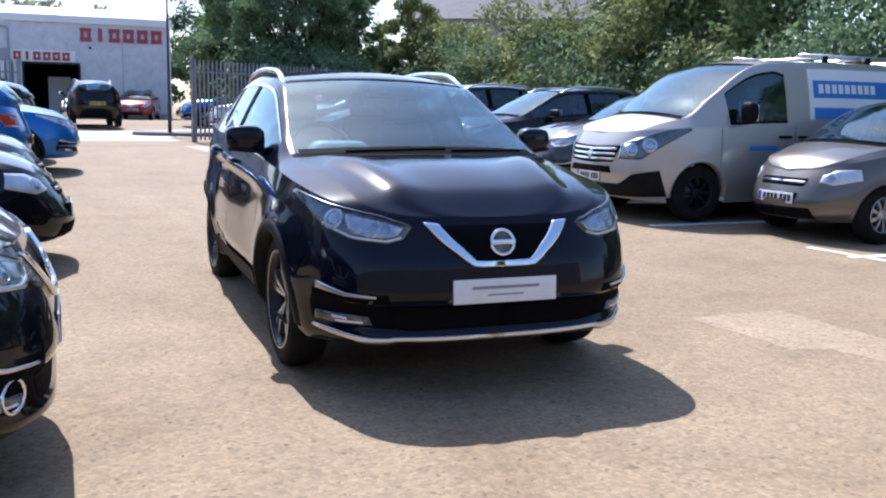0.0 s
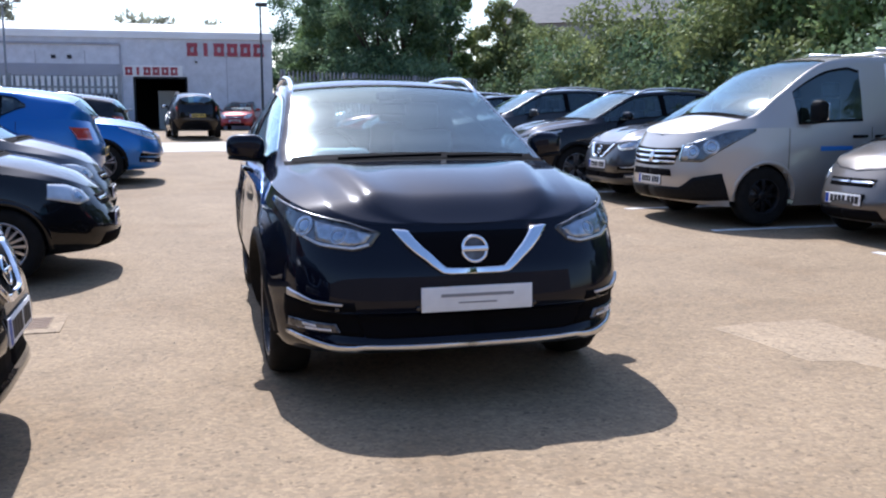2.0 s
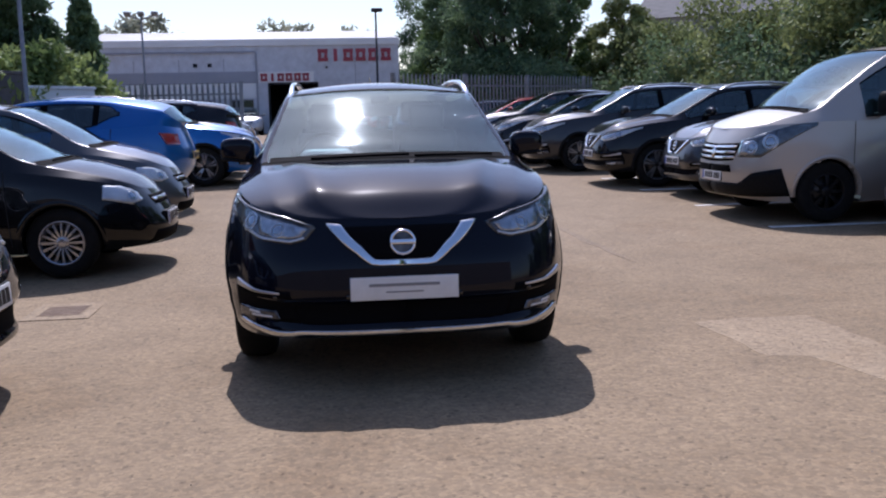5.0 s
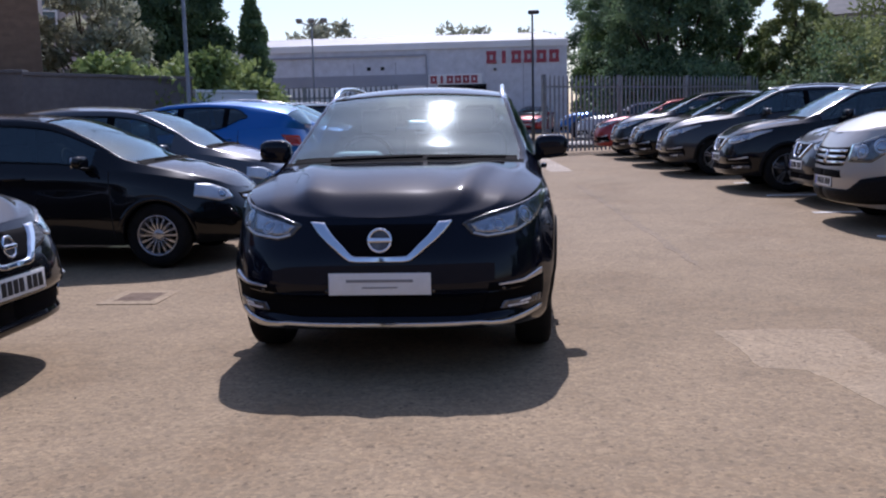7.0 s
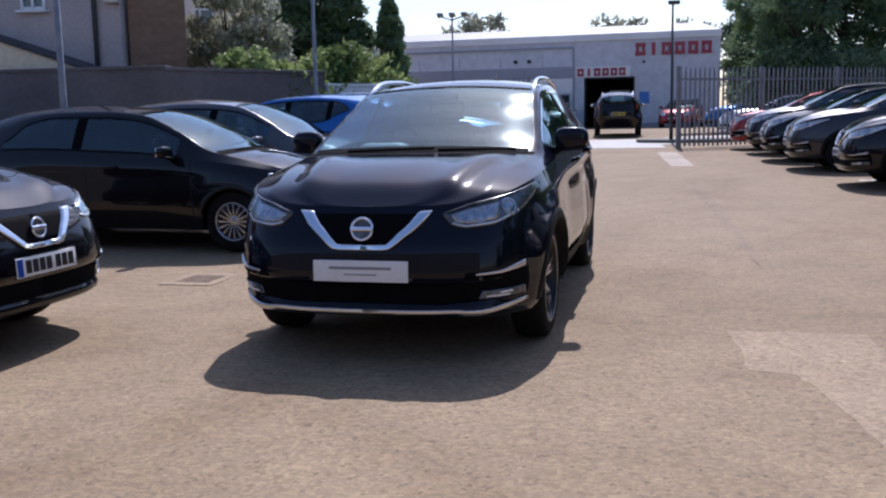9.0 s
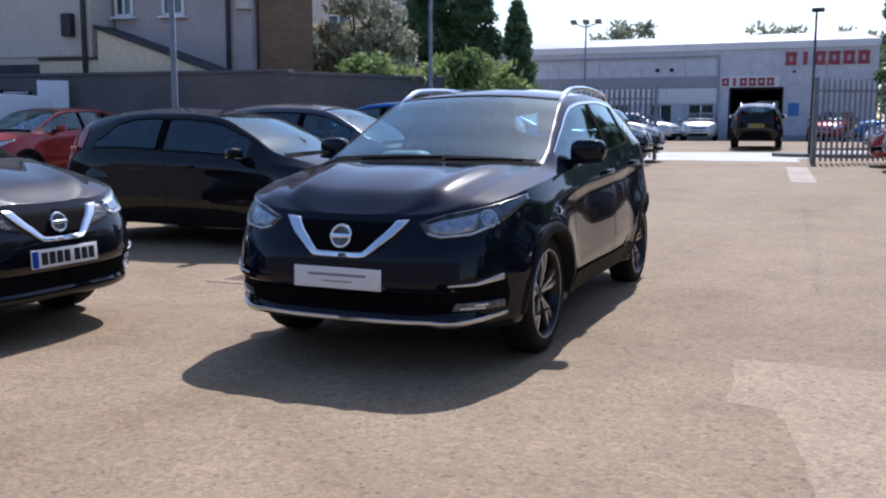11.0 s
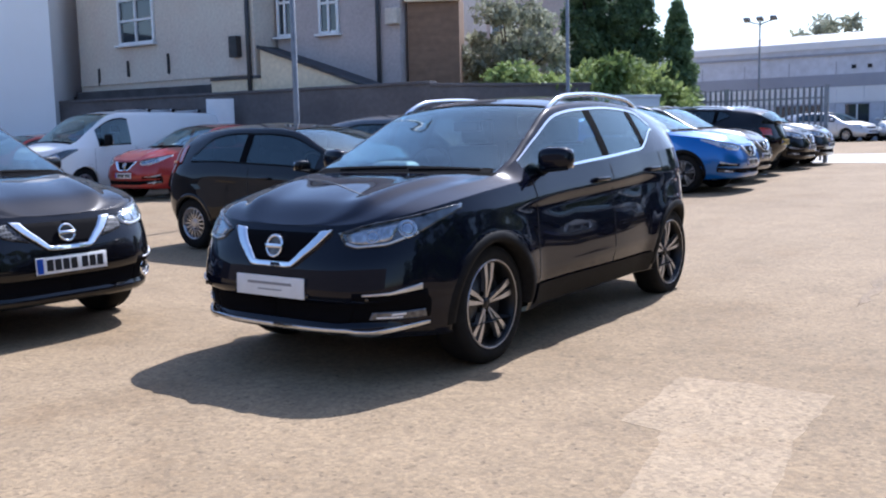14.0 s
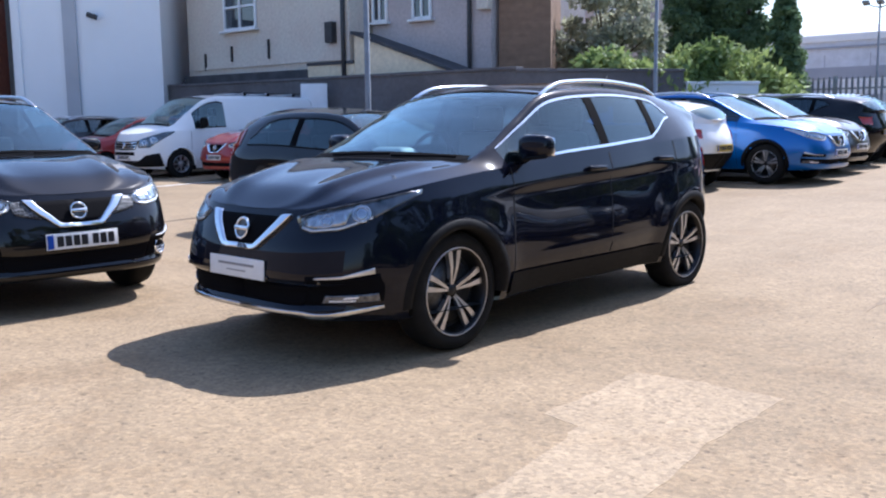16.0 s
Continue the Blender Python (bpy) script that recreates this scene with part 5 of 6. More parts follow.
GREEN = "full green broadleaf tree at the edge of the yard"
k = 0
for x, y, h, r, mat in ((5.0, 32.8, 7.8, 1.65, M_LEAFDARK), (6.1, 30.2, 9.0, 2.0, M_LEAFDARK), (7.2, 31.0, 9.2, 2.1, M_LEAFDARK), (4.45, 34.5, 5.2, 1.25, M_LEAF), (6.3, 46.0, 9.6, 2.7, M_LEAFDARK), (9.4, 32.5, 7.4, 1.2, M_LEAF), (10.6, 28.8, 5.4, 1.2, M_LEAFOLIVE),
                        (12.4, 12.0, 7.6, 2.2, M_LEAF), (12.6, 8.0, 8.0, 2.2, M_LEAFDARK), (12.8, 4.0, 8.0, 2.4, M_LEAF), (13.5, -0.5, 8.0, 2.6, M_LEAF), (12.6, 16.0, 6.4, 1.9, M_LEAFDARK)):
    k += 1
    tree("tree", x, y, h, r, mat, "olive-green broadleaf tree behind the parked cars" if mat is M_LEAFOLIVE else GREEN, k, 0.16, 0.12, 300, 0.085, 80)
for k in range(6):
    y0 = -4 + 5.3 * k
    hedge("hedge", (10.6, y0), (10.5, y0 + 5.6), 0.2, 2.9, 1.3, M_LEAFDARK, "dark overgrown ivy hedge behind the bays", 40 + k, 62, 260, 0.075)
for k in range(4):
    y0 = 10.5 + 4.4 * k
    hedge("hedge", (11.3, y0), (11.1, y0 + 4.6), 1.6, (4.7, 4.5, 4.3, 4.0)[k], 1.4, M_LEAFOLIVE, "sunlit olive-green hedge growing tall behind the bays", 50 + k, 64, 260, 0.08)
hedge("hedge", (10.4, 26.8), (4.0, 29.0), 0.5, 3.2, 1.4, M_LEAFDARK, "dark overgrown hedge behind the palisade fence", 60, 80, 260, 0.085)
hedge("far_woods", (5.5, 62), (24.0, 56), 0.5, 6.0, 2.4, M_LEAFDARK, "dark line of distant trees beyond the workshop", 61, 90, 200, 0.22, "trees", 0.6)
tree("conifer", -10.2, 23.0, 6.9, 1.5, M_LEAFDARK, "tall dark conifer behind the boundary wall", 71, 0.2, 0.05, 230, 0.085, 150, True)
tree("conifer", -8.85, 23.3, 6.5, 1.35, M_LEAFDARK, "tall dark conifer behind the boundary wall", 72, 0.2, 0.05, 230, 0.085, 150, True)
tree("conifer", -7.05, 22.45, 5.0, 0.85, M_LEAFDARK, "slender dark cypress beside the fence", 73, 0.12, 0.05, 110, 0.08, 190, True)
tree("tree", -10.4, 18.4, 4.9, 1.5, M_LEAFGREY, "grey-green feathery tree above the boundary wall", 74, 0.12, 0.3, 130, 0.10, 60)
hedge("bush", (-8.9, 15.5), (-6.9, 18.4), 1.9, 2.95, 0.9, M_LEAFBRIGHT, "bright green laurel bushes above the boundary wall", 75, 74, 130, 0.11, "bush", 0.35)
hedge("bush", (-7.2, 18.6), (-6.0, 20.6), 1.5, 2.65, 0.9, M_LEAFBRIGHT, "bright green laurel bushes above the boundary wall", 76, 50, 130, 0.11, "bush", 0.35)
for x, y, h, r in ((-3.8, 75, 8.9, 3.3), (2.2, 75, 8.3, 2.9), (-15.5, 75, 9.5, 3.8)):
    k += 1
    tree("tree", x, y, h, r, M_LEAFGREY, "distant tree rising behind the workshop roof", 80 + k, 0.2, 0.3, 60, 0.3, 40)
far = house("barn_roof", "grey pitched roof behind the trees", (17.5, 48.5), (30, 41), 10, 6.6, M_ROOFGREY)


# ---- the cars ----
def crossover(length=4.39, half=0.903, height=1.585, screen=1.0):
    ky, kz = length / 4.39, (height - 0.25) / 1.335
    sy = lambda pts: [(a * ky, b) for a, b in pts]
    sz = lambda pts: [(a * ky, 0.25 + (b - 0.25) * kz) for a, b in pts]
    kx = half / 0.903
    sh = Shell(length, half, sy([(0, 0.26), (0.6, 0.24), (3.6, 0.25), (4.39, 0.34)]),
                 sz([(0, 0.79), (0.13, 0.83), (0.35, 0.90), (0.8, 0.975), (1.4, 1.03), (2.35, 1.08), (3.2, 1.14), (3.9, 1.17), (4.39, 1.08)]),
                 [(0, 0.94), (0.12, 0.975), (0.25, 0.996), (0.42, 1.002), (0.62, 0.994), (0.78, 0.980), (0.88, 0.964), (1, 0.928)],
                 [(0, 0.07), (0.05, 0.018), (0.10, 0.022), (0.16, 0.05), (0.30, 0.05), (0.36, 0.012), (0.42, 0.0), (0.65, 0.02), (0.85, 0.07), (1, 0.13)],
                 [(0, 0.30), (0.15, 0.20), (0.35, 0.08), (0.6, 0.06), (0.8, 0.11), (1, 0.18)], 4.0, 2.3, 1.3 * ky, 0.95 * ky,
                 [(a * ky, b * kx) for a, b in [(0.13, 0.60), (0.6, 0.66), (1.1, 0.735), (1.3, 0.735), (1.6, 0.69), (2.05, 0.62), (2.5, 0.61), (3.2, 0.585), (3.8, 0.55), (4.15, 0.60), (4.39, 0.62)]],
                 sz([(0.13, 0.83), (0.35, 0.925), (0.8, 1.015), (1.15, 1.06), (1.35, 1.135), (1.7, 1.31), (2.05, 1.47), (2.3, 1.505), (2.7, 1.52), (3.2, 1.495), (3.7, 1.425), (3.95, 1.36), (4.15, 1.22), (4.3, 1.12), (4.39, 1.08)]),
                 sz([(0.13, 0.83), (0.35, 0.955), (0.8, 1.05), (1.15, 1.08), (1.35, 1.17), (1.7, 1.348), (2.05, 1.505), (2.3, 1.555), (2.8, 1.58), (3.3, 1.555), (3.75, 1.495), (3.98, 1.43), (4.16, 1.24), (4.3, 1.13), (4.39, 1.08)]),
                 sy([(0, 0), (0.5, -0.03), (1.2, -0.13), (2.0, -0.10), (2.6, 0), (3.6, 0.05), (4.1, 0.06), (4.3, 0.02), (4.39, 0)]))
    sh.ridge = 0.026
    sh.sculpt = sides((0.88 * ky, 3.526 * ky), 0.343, 0.372, 0.020, (1.4 * ky, 3.05 * ky), taper=0.045)
    return sh


def crossover_glass(ky=1.0):
    return {"screen": (1.2 * ky, 2.05 * ky), "rear": (3.98 * ky, 4.18 * ky), "side": [(1.38 * ky, 2.40 * ky), (2.47 * ky, 3.08 * ky), (3.14 * ky, 3.42 * ky)], "belt": [(0, 0.10), (3.00 * ky, 0.10), (3.06 * ky, 0.12), (3.16 * ky, 0.22), (3.42 * ky, 0.50), (4.39 * ky, 0.50)],
            "head": [(0, 0.86), (2.6 * ky, 0.87), (3.10 * ky, 0.86), (3.24 * ky, 0.83), (3.30 * ky, 0.79), (3.42 * ky, 0.58), (4.39 * ky, 0.56)]}


def crossover_spec(length=4.39, **more):
    ky = length / 4.39
    s = {"axles": (0.88 * ky, 0.88 * ky + 2.646 * ky), "tyre": 0.343, "arch": 0.372, "rim": 0.225, "spokes": "twin", "glass": crossover_glass(ky), "mirror": (0.83, 1.70 * ky, 1.14),
         "joints": (1.36 * ky, 2.40 * ky, 3.3 * ky), "handles": ((2.24 * ky, 0.985), (3.13 * ky, 1.02)), "step": 0.07, "mirror_size": (0.215, 0.12, 0.145), "privacy": True, "arch_mat": M_PLASTIC, "arch_trim": 0.045}
    s.update(more)
    return s


def lathe_y(r):
    v = [(0, 0.004, 0)] + [(r * math.cos(w), 0.004, r * math.sin(w)) for w in np.linspace(0, 2 * math.pi, 24, False)]
    return v, [(0, 1 + (k + 1) % 24, 1 + k) for k in range(24)]


def ring_badge(parent, y, z, r, tilt=-14):
    e = new("emblem")
    e.parent = parent
    e.matrix_local = pose(0, y, z, tilt)
    put("ring", *tube([(r * math.cos(w), 0, r * math.sin(w)) for w in np.linspace(0, 2 * math.pi, 28, False)], r * 0.15, 8, True), M_CHROME, e)
    put("backing", *lathe_y(r * 0.9), M_LAMPDARK, e)
    part("bar", box_bm(r * 2.2, 0.016, r * 0.44, (0, -0.006, 0), 0.006), M_CHROME, e)
    return e


def nose_of_crossover(car, sh, kz=1.0, chrome=True, lip=True, z0=0.0, bright=False):
    """The V-shaped grille, lamps, intakes and bright strips."""
    Z = lambda pts: [(p[0], p[1] * kz + z0) if p[0] != "y" else ("y", p[1], p[2] * kz + z0) for p in pts]
    P = lambda nm, u, l, mat, out=0.006: put(nm, *whole(end_patch(sh, Z(u), Z(l), out)), mat, car)
    B = lambda nm, u, l, mat, out=0.006: both(nm, end_patch(sh, Z(u), Z(l), out), mat, car)
    P("grille", [(0, 0.795), (0.285, 0.795)], [(0, 0.64), (0.13, 0.64)], M_GRILLE, 0.004)
    P("grille_chrome", [(0, 0.636), (0.135, 0.636), (0.20, 0.696), (0.297, 0.800)], [(0, 0.612), (0.146, 0.612), (0.230, 0.674), (0.366, 0.806)], M_CHROME if chrome else M_SATIN, 0.018)
    P("lower_grille", [(0, 0.435), (0.40, 0.437), (0.545, 0.448)], [(0, 0.33), (0.42, 0.33), (0.495, 0.334)], M_GRILLE, 0.004)
    B("fog_recess", [(0.55, 0.50), ("y", 0.33, 0.51)], [(0.50, 0.335), ("y", 0.36, 0.36)], M_GRILLE, 0.003)
    B("fog_light", [(0.62, 0.396), ("y", 0.33, 0.404)], [(0.60, 0.354), ("y", 0.34, 0.362)], M_LAMPMID, 0.010)
    B("fog_bar", [(0.70, 0.388), ("y", 0.24, 0.393)], [(0.695, 0.378), ("y", 0.24, 0.383)], M_LAMPINSIDE, 0.015)
    B("fog_bar", [(0.64, 0.372), (0.74, 0.375)], [(0.635, 0.364), (0.735, 0.366)], M_LAMPINSIDE, 0.015)
    B("bumper_strip", [(0.60, 0.494), (0.72, 0.504), ("y", 0.20, 0.518), ("y", 0.30, 0.542)], [(0.60, 0.487), (0.72, 0.492), ("y", 0.20, 0.500), ("y", 0.30, 0.512)], M_SATIN, 0.010)
    if lip:
        P("lip_strip", [(0, 0.300), (0.50, 0.306), (0.55, 0.300), (0.62, 0.300), ("y", 0.36, 0.338)], [(0, 0.285), (0.50, 0.290), (0.55, 0.276), (0.62, 0.276), ("y", 0.36, 0.322)], M_LIP, 0.012)
    lamp_pair(car, sh, Z([(0.415, 0.795), (0.55, 0.838), ("y", 0.36, 0.885), ("y", 0.64, 0.930)]), Z([(0.465, 0.742), (0.53, 0.722), (0.68, 0.738), ("y", 0.34, 0.800), ("y", 0.64, 0.912)]),
              bulbs=[(0.60, 0.785 * kz + z0, 0.030), (0.735, 0.822 * kz + z0, 0.036)], bezel=M_LAMPINSIDE if bright else M_LAMPMID,
              strip=(Z([(0.475, 0.752), (0.535, 0.736), (0.68, 0.752), ("y", 0.33, 0.806)]), Z([(0.472, 0.744), (0.532, 0.727), (0.68, 0.742), ("y", 0.33, 0.795)])),
              brow=(Z([(0.425, 0.797), (0.55, 0.839), ("y", 0.36, 0.886), ("y", 0.60, 0.925)]), Z([(0.430, 0.793), (0.55, 0.835), ("y", 0.36, 0.882), ("y", 0.60, 0.922)])),
              panel=(Z([(0.455, 0.790), (0.54, 0.816), (0.70, 0.850)]), Z([(0.490, 0.752), (0.555, 0.742), (0.69, 0.765)])))


def tail_of(car, sh, z=0.98, plate=True, lit=None):
    """Tail lamps and rear plate."""
    k = 0.74 if lit else 0.52
    both("tail_lamp", end_patch(sh, [(sh.half * k, z + 0.07), ("y", sh.length - 0.42, z + 0.09)], [(sh.half * (k + 0.03), z - 0.07), ("y", sh.length - 0.33, z - 0.06)], 0.012, rear=True), lit or M_RED, car)
    if plate:
        p = sh.end_out(0.0, z - 0.22, 0.012, True)
        plate_part(car, (0, p.y, p.z), 0.52, 0.11, M_PLATE_Y, BARS, rear=True)


def front_plate(car, sh, z, mat=None):
    p = sh.end_out(0.0, z, 0.0)
    part("plate_mount", box_bm(0.54, 0.06, 0.125, (0, p.y + 0.032, p.z), 0.012, 2), M_PLASTIC, car)
    return plate_part(car, (0, p.y + 0.001, p.z), 0.52, 0.11, mat or M_PLATE_W, BARS, tilt=-3)


def roof_rails(car, sh, y0, y1, rise=0.075, x_in=0.03, mat=None):
    pts = []
    for k in range(25):
        q = k / 24
        y = y0 + (y1 - y0) * q
        p = sh.top(y, 1.0)
        lift = rise * math.sin(math.pi / 2 * min(1, 5 * q, 5 * (1 - q))) - 0.012
        pts.append(Vector((p.x - x_in, y, p.z + lift)))
    both("roof_rail", tube(pts, [0.013 + 0.005 * min(1, k, 24 - k) for k in range(25)], 8), mat or M_CHROME, car)


# the black crossover in the middle of the yard
SH = crossover()
hero = build_car("crossover_car", "shiny black crossover car with chrome trim standing alone in the yard", pose(0, -0.88, 0, 0, 0, -0.45), SH, M_BLACK,
                 crossover_spec(step=0.028, tyre=0.343, rim=0.254, chrome_windows=True, mirror=(0.815, 1.54, 1.14), mirror_size=(0.215, 0.15, 0.165), tuck=0.045, arch_trim=0.046, joints=(1.36, 2.42, 3.3)))
nose_of_crossover(hero, SH)
ring_badge(hero, 0.045, 0.722, 0.057)
dp = plate_part(hero, (0, -0.004, 0.507), 0.52, 0.112, M_PLATE_W, [], "show_plate", -2, False, False)
part("print_bar", box_bm(0.34, 0.003, 0.014, (0, -0.0045, 0.016)), M_INKGREY, dp, "grey line of print", smooth=False)
part("print_bar", box_bm(0.18, 0.003, 0.007, (0, -0.0045, -0.018)), M_INKGREY, dp, "small grey line of print", smooth=False)
tail_of(hero, SH)
roof_rails(hero, SH, 1.93, 3.55, 0.062)
both("sill_trim", ribbon([[SH.side(y, z, 0.012) for y in np.linspace(1.32, 3.1, 20)] for z in (0.262, 0.30, 0.34, 0.375, 0.40)]), M_PLASTIC, hero)
part("rear_view_mirror", box_bm(0.23, 0.03, 0.07, (0, 1.92, 1.36), 0.012, 2), M_PLASTIC, hero)
part("instrument_hood", box_bm(0.42, 0.20, 0.11, (-0.36, 1.56, 1.075), 0.05, 4, None, (0.7, 0.8)), M_HOOD, hero)
put("aerial", *tube([(0, 3.55, 1.55), (0, 3.66, 1.66)], [0.012, 0.004], 6), M_PLASTIC, hero)
for sx in (-0.62, -0.27, 0.27, 0.62):
    q = SH.end_out(SH.theta((abs(sx), 0.47))[0], 0.47, 0.004)
    part("parking_sensor", box_bm(0.022, 0.012, 0.022, (math.copysign(q.x, sx), q.y, q.z), 0.005), M_GLOSSBLACK, hero)
part("sensor_pod", box_bm(0.12, 0.08, 0.05, (0, 1.98, 1.44), 0.015), M_PLASTIC, hero)

for px, turn in ((-0.06, 8), (0.17, -14)):
    sheet = box_bm(0.20, 0.13, 0.004, (0, 0, 0), 0.001, 1, (4, 0, turn))
    page = part("paper_sheet", sheet, M_PLATE_W, None, smooth=False)
    page.matrix_world = pose(px, 0.62, 1.075)
    tagged(page, "white paper sheet lying on the crossover's dashboard", "paper")
M_LIT = material("lit_brake_lamp", (0.6, 0.02, 0.01), 0.3)
M_LIT.node_tree.nodes["Principled BSDF"].inputs["Emission Color"].default_value = (1.0, 0.12, 0.04, 1)
M_LIT.node_tree.nodes["Principled BSDF"].inputs["Emission Strength"].default_value = 0.12
# paints
P_DARK = paint("dark_grey_black_paint", (0.004, 0.004, 0.006), 0.0, 0.28, 0.012)
P_HATCH = paint("black_hatch_paint", (0.004, 0.004, 0.005), 0.0, 0.3, 0.012)
P_GREY = paint("graphite_paint", (0.03, 0.03, 0.034), 0.5, 0.35, 0.03)
# a dark car's paint, lightened all over for the sun's glint on its bonnet
P_SUNLIT = paint("pale_grey_paint", (0.085, 0.085, 0.09), 0.5, 0.3, 0.05)
P_BRONZE = paint("bronze_grey_paint", (0.13, 0.115, 0.10), 0.6, 0.35, 0.06)
P_SILVER = paint("silver_paint", (0.60, 0.60, 0.61), 0.45, 0.38, 0.06)
P_VAN = paint("warm_silver_paint", (0.46, 0.42, 0.37), 0.45, 0.36, 0.08)
P_BLUE = paint("bright_blue_paint", (0.003, 0.115, 0.39), 0.4, 0.28, 0.02)
P_WHITE = paint("white_paint", (0.86, 0.86, 0.85), 0.0, 0.35, 0.04)
P_RED = paint("red_paint", (0.30, 0.016, 0.013), 0.3, 0.3, 0.04)
P_NAVY = paint("dark_navy_paint", (0.005, 0.006, 0.012), 0.2, 0.3, 0.015)
LEFT, RIGHT = "cars parked along the wall side", "cars parked along the hedge side"


def parked(x, y, rz):
    """The pose of a car whose nose is at x, y."""
    return pose(x, y, ground_z(x, y) - 0.005, 0, 0, rz)


def tail_at(x, y, length):
    return parked(x - length, y, -90)


def add_crossover(label, m, paint_mat, group, length=4.37, half=0.9, height=1.6, rails=True, front=True, step=0.07, name="crossover_car", lit=None, **more):
    sh = crossover(length, half, height)
    kz = (height - 0.25) / 1.335
    car = build_car(name, label, m, sh, paint_mat, crossover_spec(length, step=step, **more), group)
    if front:
        nose_of_crossover(car, sh, 1.0, True, False, 0.0, True)
        ring_badge(car, sh.end_out(0, 0.722, 0.0).y - 0.02, 0.722, 0.055)
        front_plate(car, sh, 0.52)
    tail_of(car, sh, 0.98 * kz, True, lit)
    if rails:
        roof_rails(car, sh, 1.95 * length / 4.39, 3.5 * length / 4.39, 0.06, mat=M_SATIN)
    return car


# wall side
def mesh_material():
    """A fine honeycomb of bright edges over black."""
    m = material("grille_honeycomb", (0.01, 0.01, 0.01), 0.45, 0.0)
    n, l = m.node_tree.nodes, m.node_tree.links
    co, vo = n.new("ShaderNodeTexCoord"), n.new("ShaderNodeTexVoronoi")
    vo.feature = "DISTANCE_TO_EDGE"
    vo.inputs["Scale"].default_value, vo.inputs["Randomness"].default_value = 42.0, 0.25
    l.new(co.outputs["Object"], vo.inputs["Vector"])
    base(m, ramp(m, vo.outputs["Distance"], [(0.03, (0.20, 0.20, 0.21)), (0.08, (0.006, 0.006, 0.007))]))
    return m


neighbour = add_crossover("black crossover car with a V-shaped chrome grille, parked nose out", parked(-1.90, -0.85, 90), P_DARK, LEFT, step=0.045, chrome_windows=True)
nsh = crossover(4.37, 0.9, 1.6)
M_MESH = mesh_material()
both("honeycomb_grille", end_patch(nsh, [(0.37, 0.80), (0.45, 0.79)], [(0.26, 0.675), (0.43, 0.715)], 0.006), M_MESH, neighbour)
fog = nsh.end_out(nsh.theta((0.66, 0.40))[0], 0.40, 0.012)
both("fog_lamp_ring", tube([fog + Vector((0.055 * math.cos(w), 0.03 * math.cos(w), 0.055 * math.sin(w))) for w in np.linspace(0, 2 * math.pi, 20, False)], 0.008, 6, True), M_CHROME, neighbour)


def hatch(length, half, height, round_nose=2.6):
    ky, kz = length / 4.0, (height - 0.22) / 1.27
    sy = lambda pts: [(a * ky, b) for a, b in pts]
    sz = lambda pts: [(a * ky, 0.22 + (b - 0.22) * kz) for a, b in pts]
    kx = half / 0.84
    sh = Shell(length, half, sy([(0, 0.22), (0.6, 0.215), (3.3, 0.23), (4.0, 0.30)]),
                 sz([(0, 0.62), (0.12, 0.68), (0.35, 0.77), (0.8, 0.87), (1.2, 0.92), (2.2, 0.96), (3.1, 1.00), (3.6, 1.0), (4.0, 0.92)]),
                 [(0, 0.94), (0.2, 0.99), (0.40, 1.0), (0.7, 0.985), (0.88, 0.962), (1, 0.925)],
                 [(0, 0.10), (0.12, 0.02), (0.4, 0.0), (0.65, 0.04), (0.85, 0.10), (1, 0.17)], [(0, 0.14), (0.3, 0.02), (0.6, 0.0), (0.8, 0.03), (1, 0.08)], round_nose, 3.4, 1.2 * ky, 0.8 * ky,
                 [(a * ky, b * kx) for a, b in [(0.17, 0.5), (0.6, 0.60), (0.95, 0.68), (1.1, 0.69), (1.4, 0.65), (1.95, 0.56), (2.4, 0.545), (3.1, 0.53), (3.5, 0.53), (3.8, 0.58), (4.0, 0.6)]],
                 sz([(0.17, 0.70), (0.35, 0.80), (0.7, 0.90), (0.95, 0.96), (1.15, 1.02), (1.45, 1.19), (1.95, 1.385), (2.3, 1.42), (2.7, 1.425), (3.2, 1.395), (3.55, 1.33), (3.8, 1.12), (3.92, 0.98), (4.0, 0.92)]),
                 sz([(0.17, 0.70), (0.35, 0.84), (0.7, 0.945), (0.95, 0.99), (1.15, 1.05), (1.45, 1.215), (1.95, 1.42), (2.3, 1.47), (2.7, 1.49), (3.2, 1.465), (3.6, 1.38), (3.8, 1.16), (3.92, 1.0), (4.0, 0.92)]),
                 sy([(0, 0), (0.5, -0.04), (1.0, -0.14), (1.9, -0.10), (2.5, 0), (3.4, 0.05), (3.8, 0.05), (3.95, 0.0), (4.0, 0)]))
    sh.sculpt = sides((0.80 * ky, 3.30 * ky), 0.30, 0.33, 0.014, (1.3 * ky, 2.9 * ky), (0.44, 0.02), (0.80, 0.03), 0.014, 0.006)
    return sh


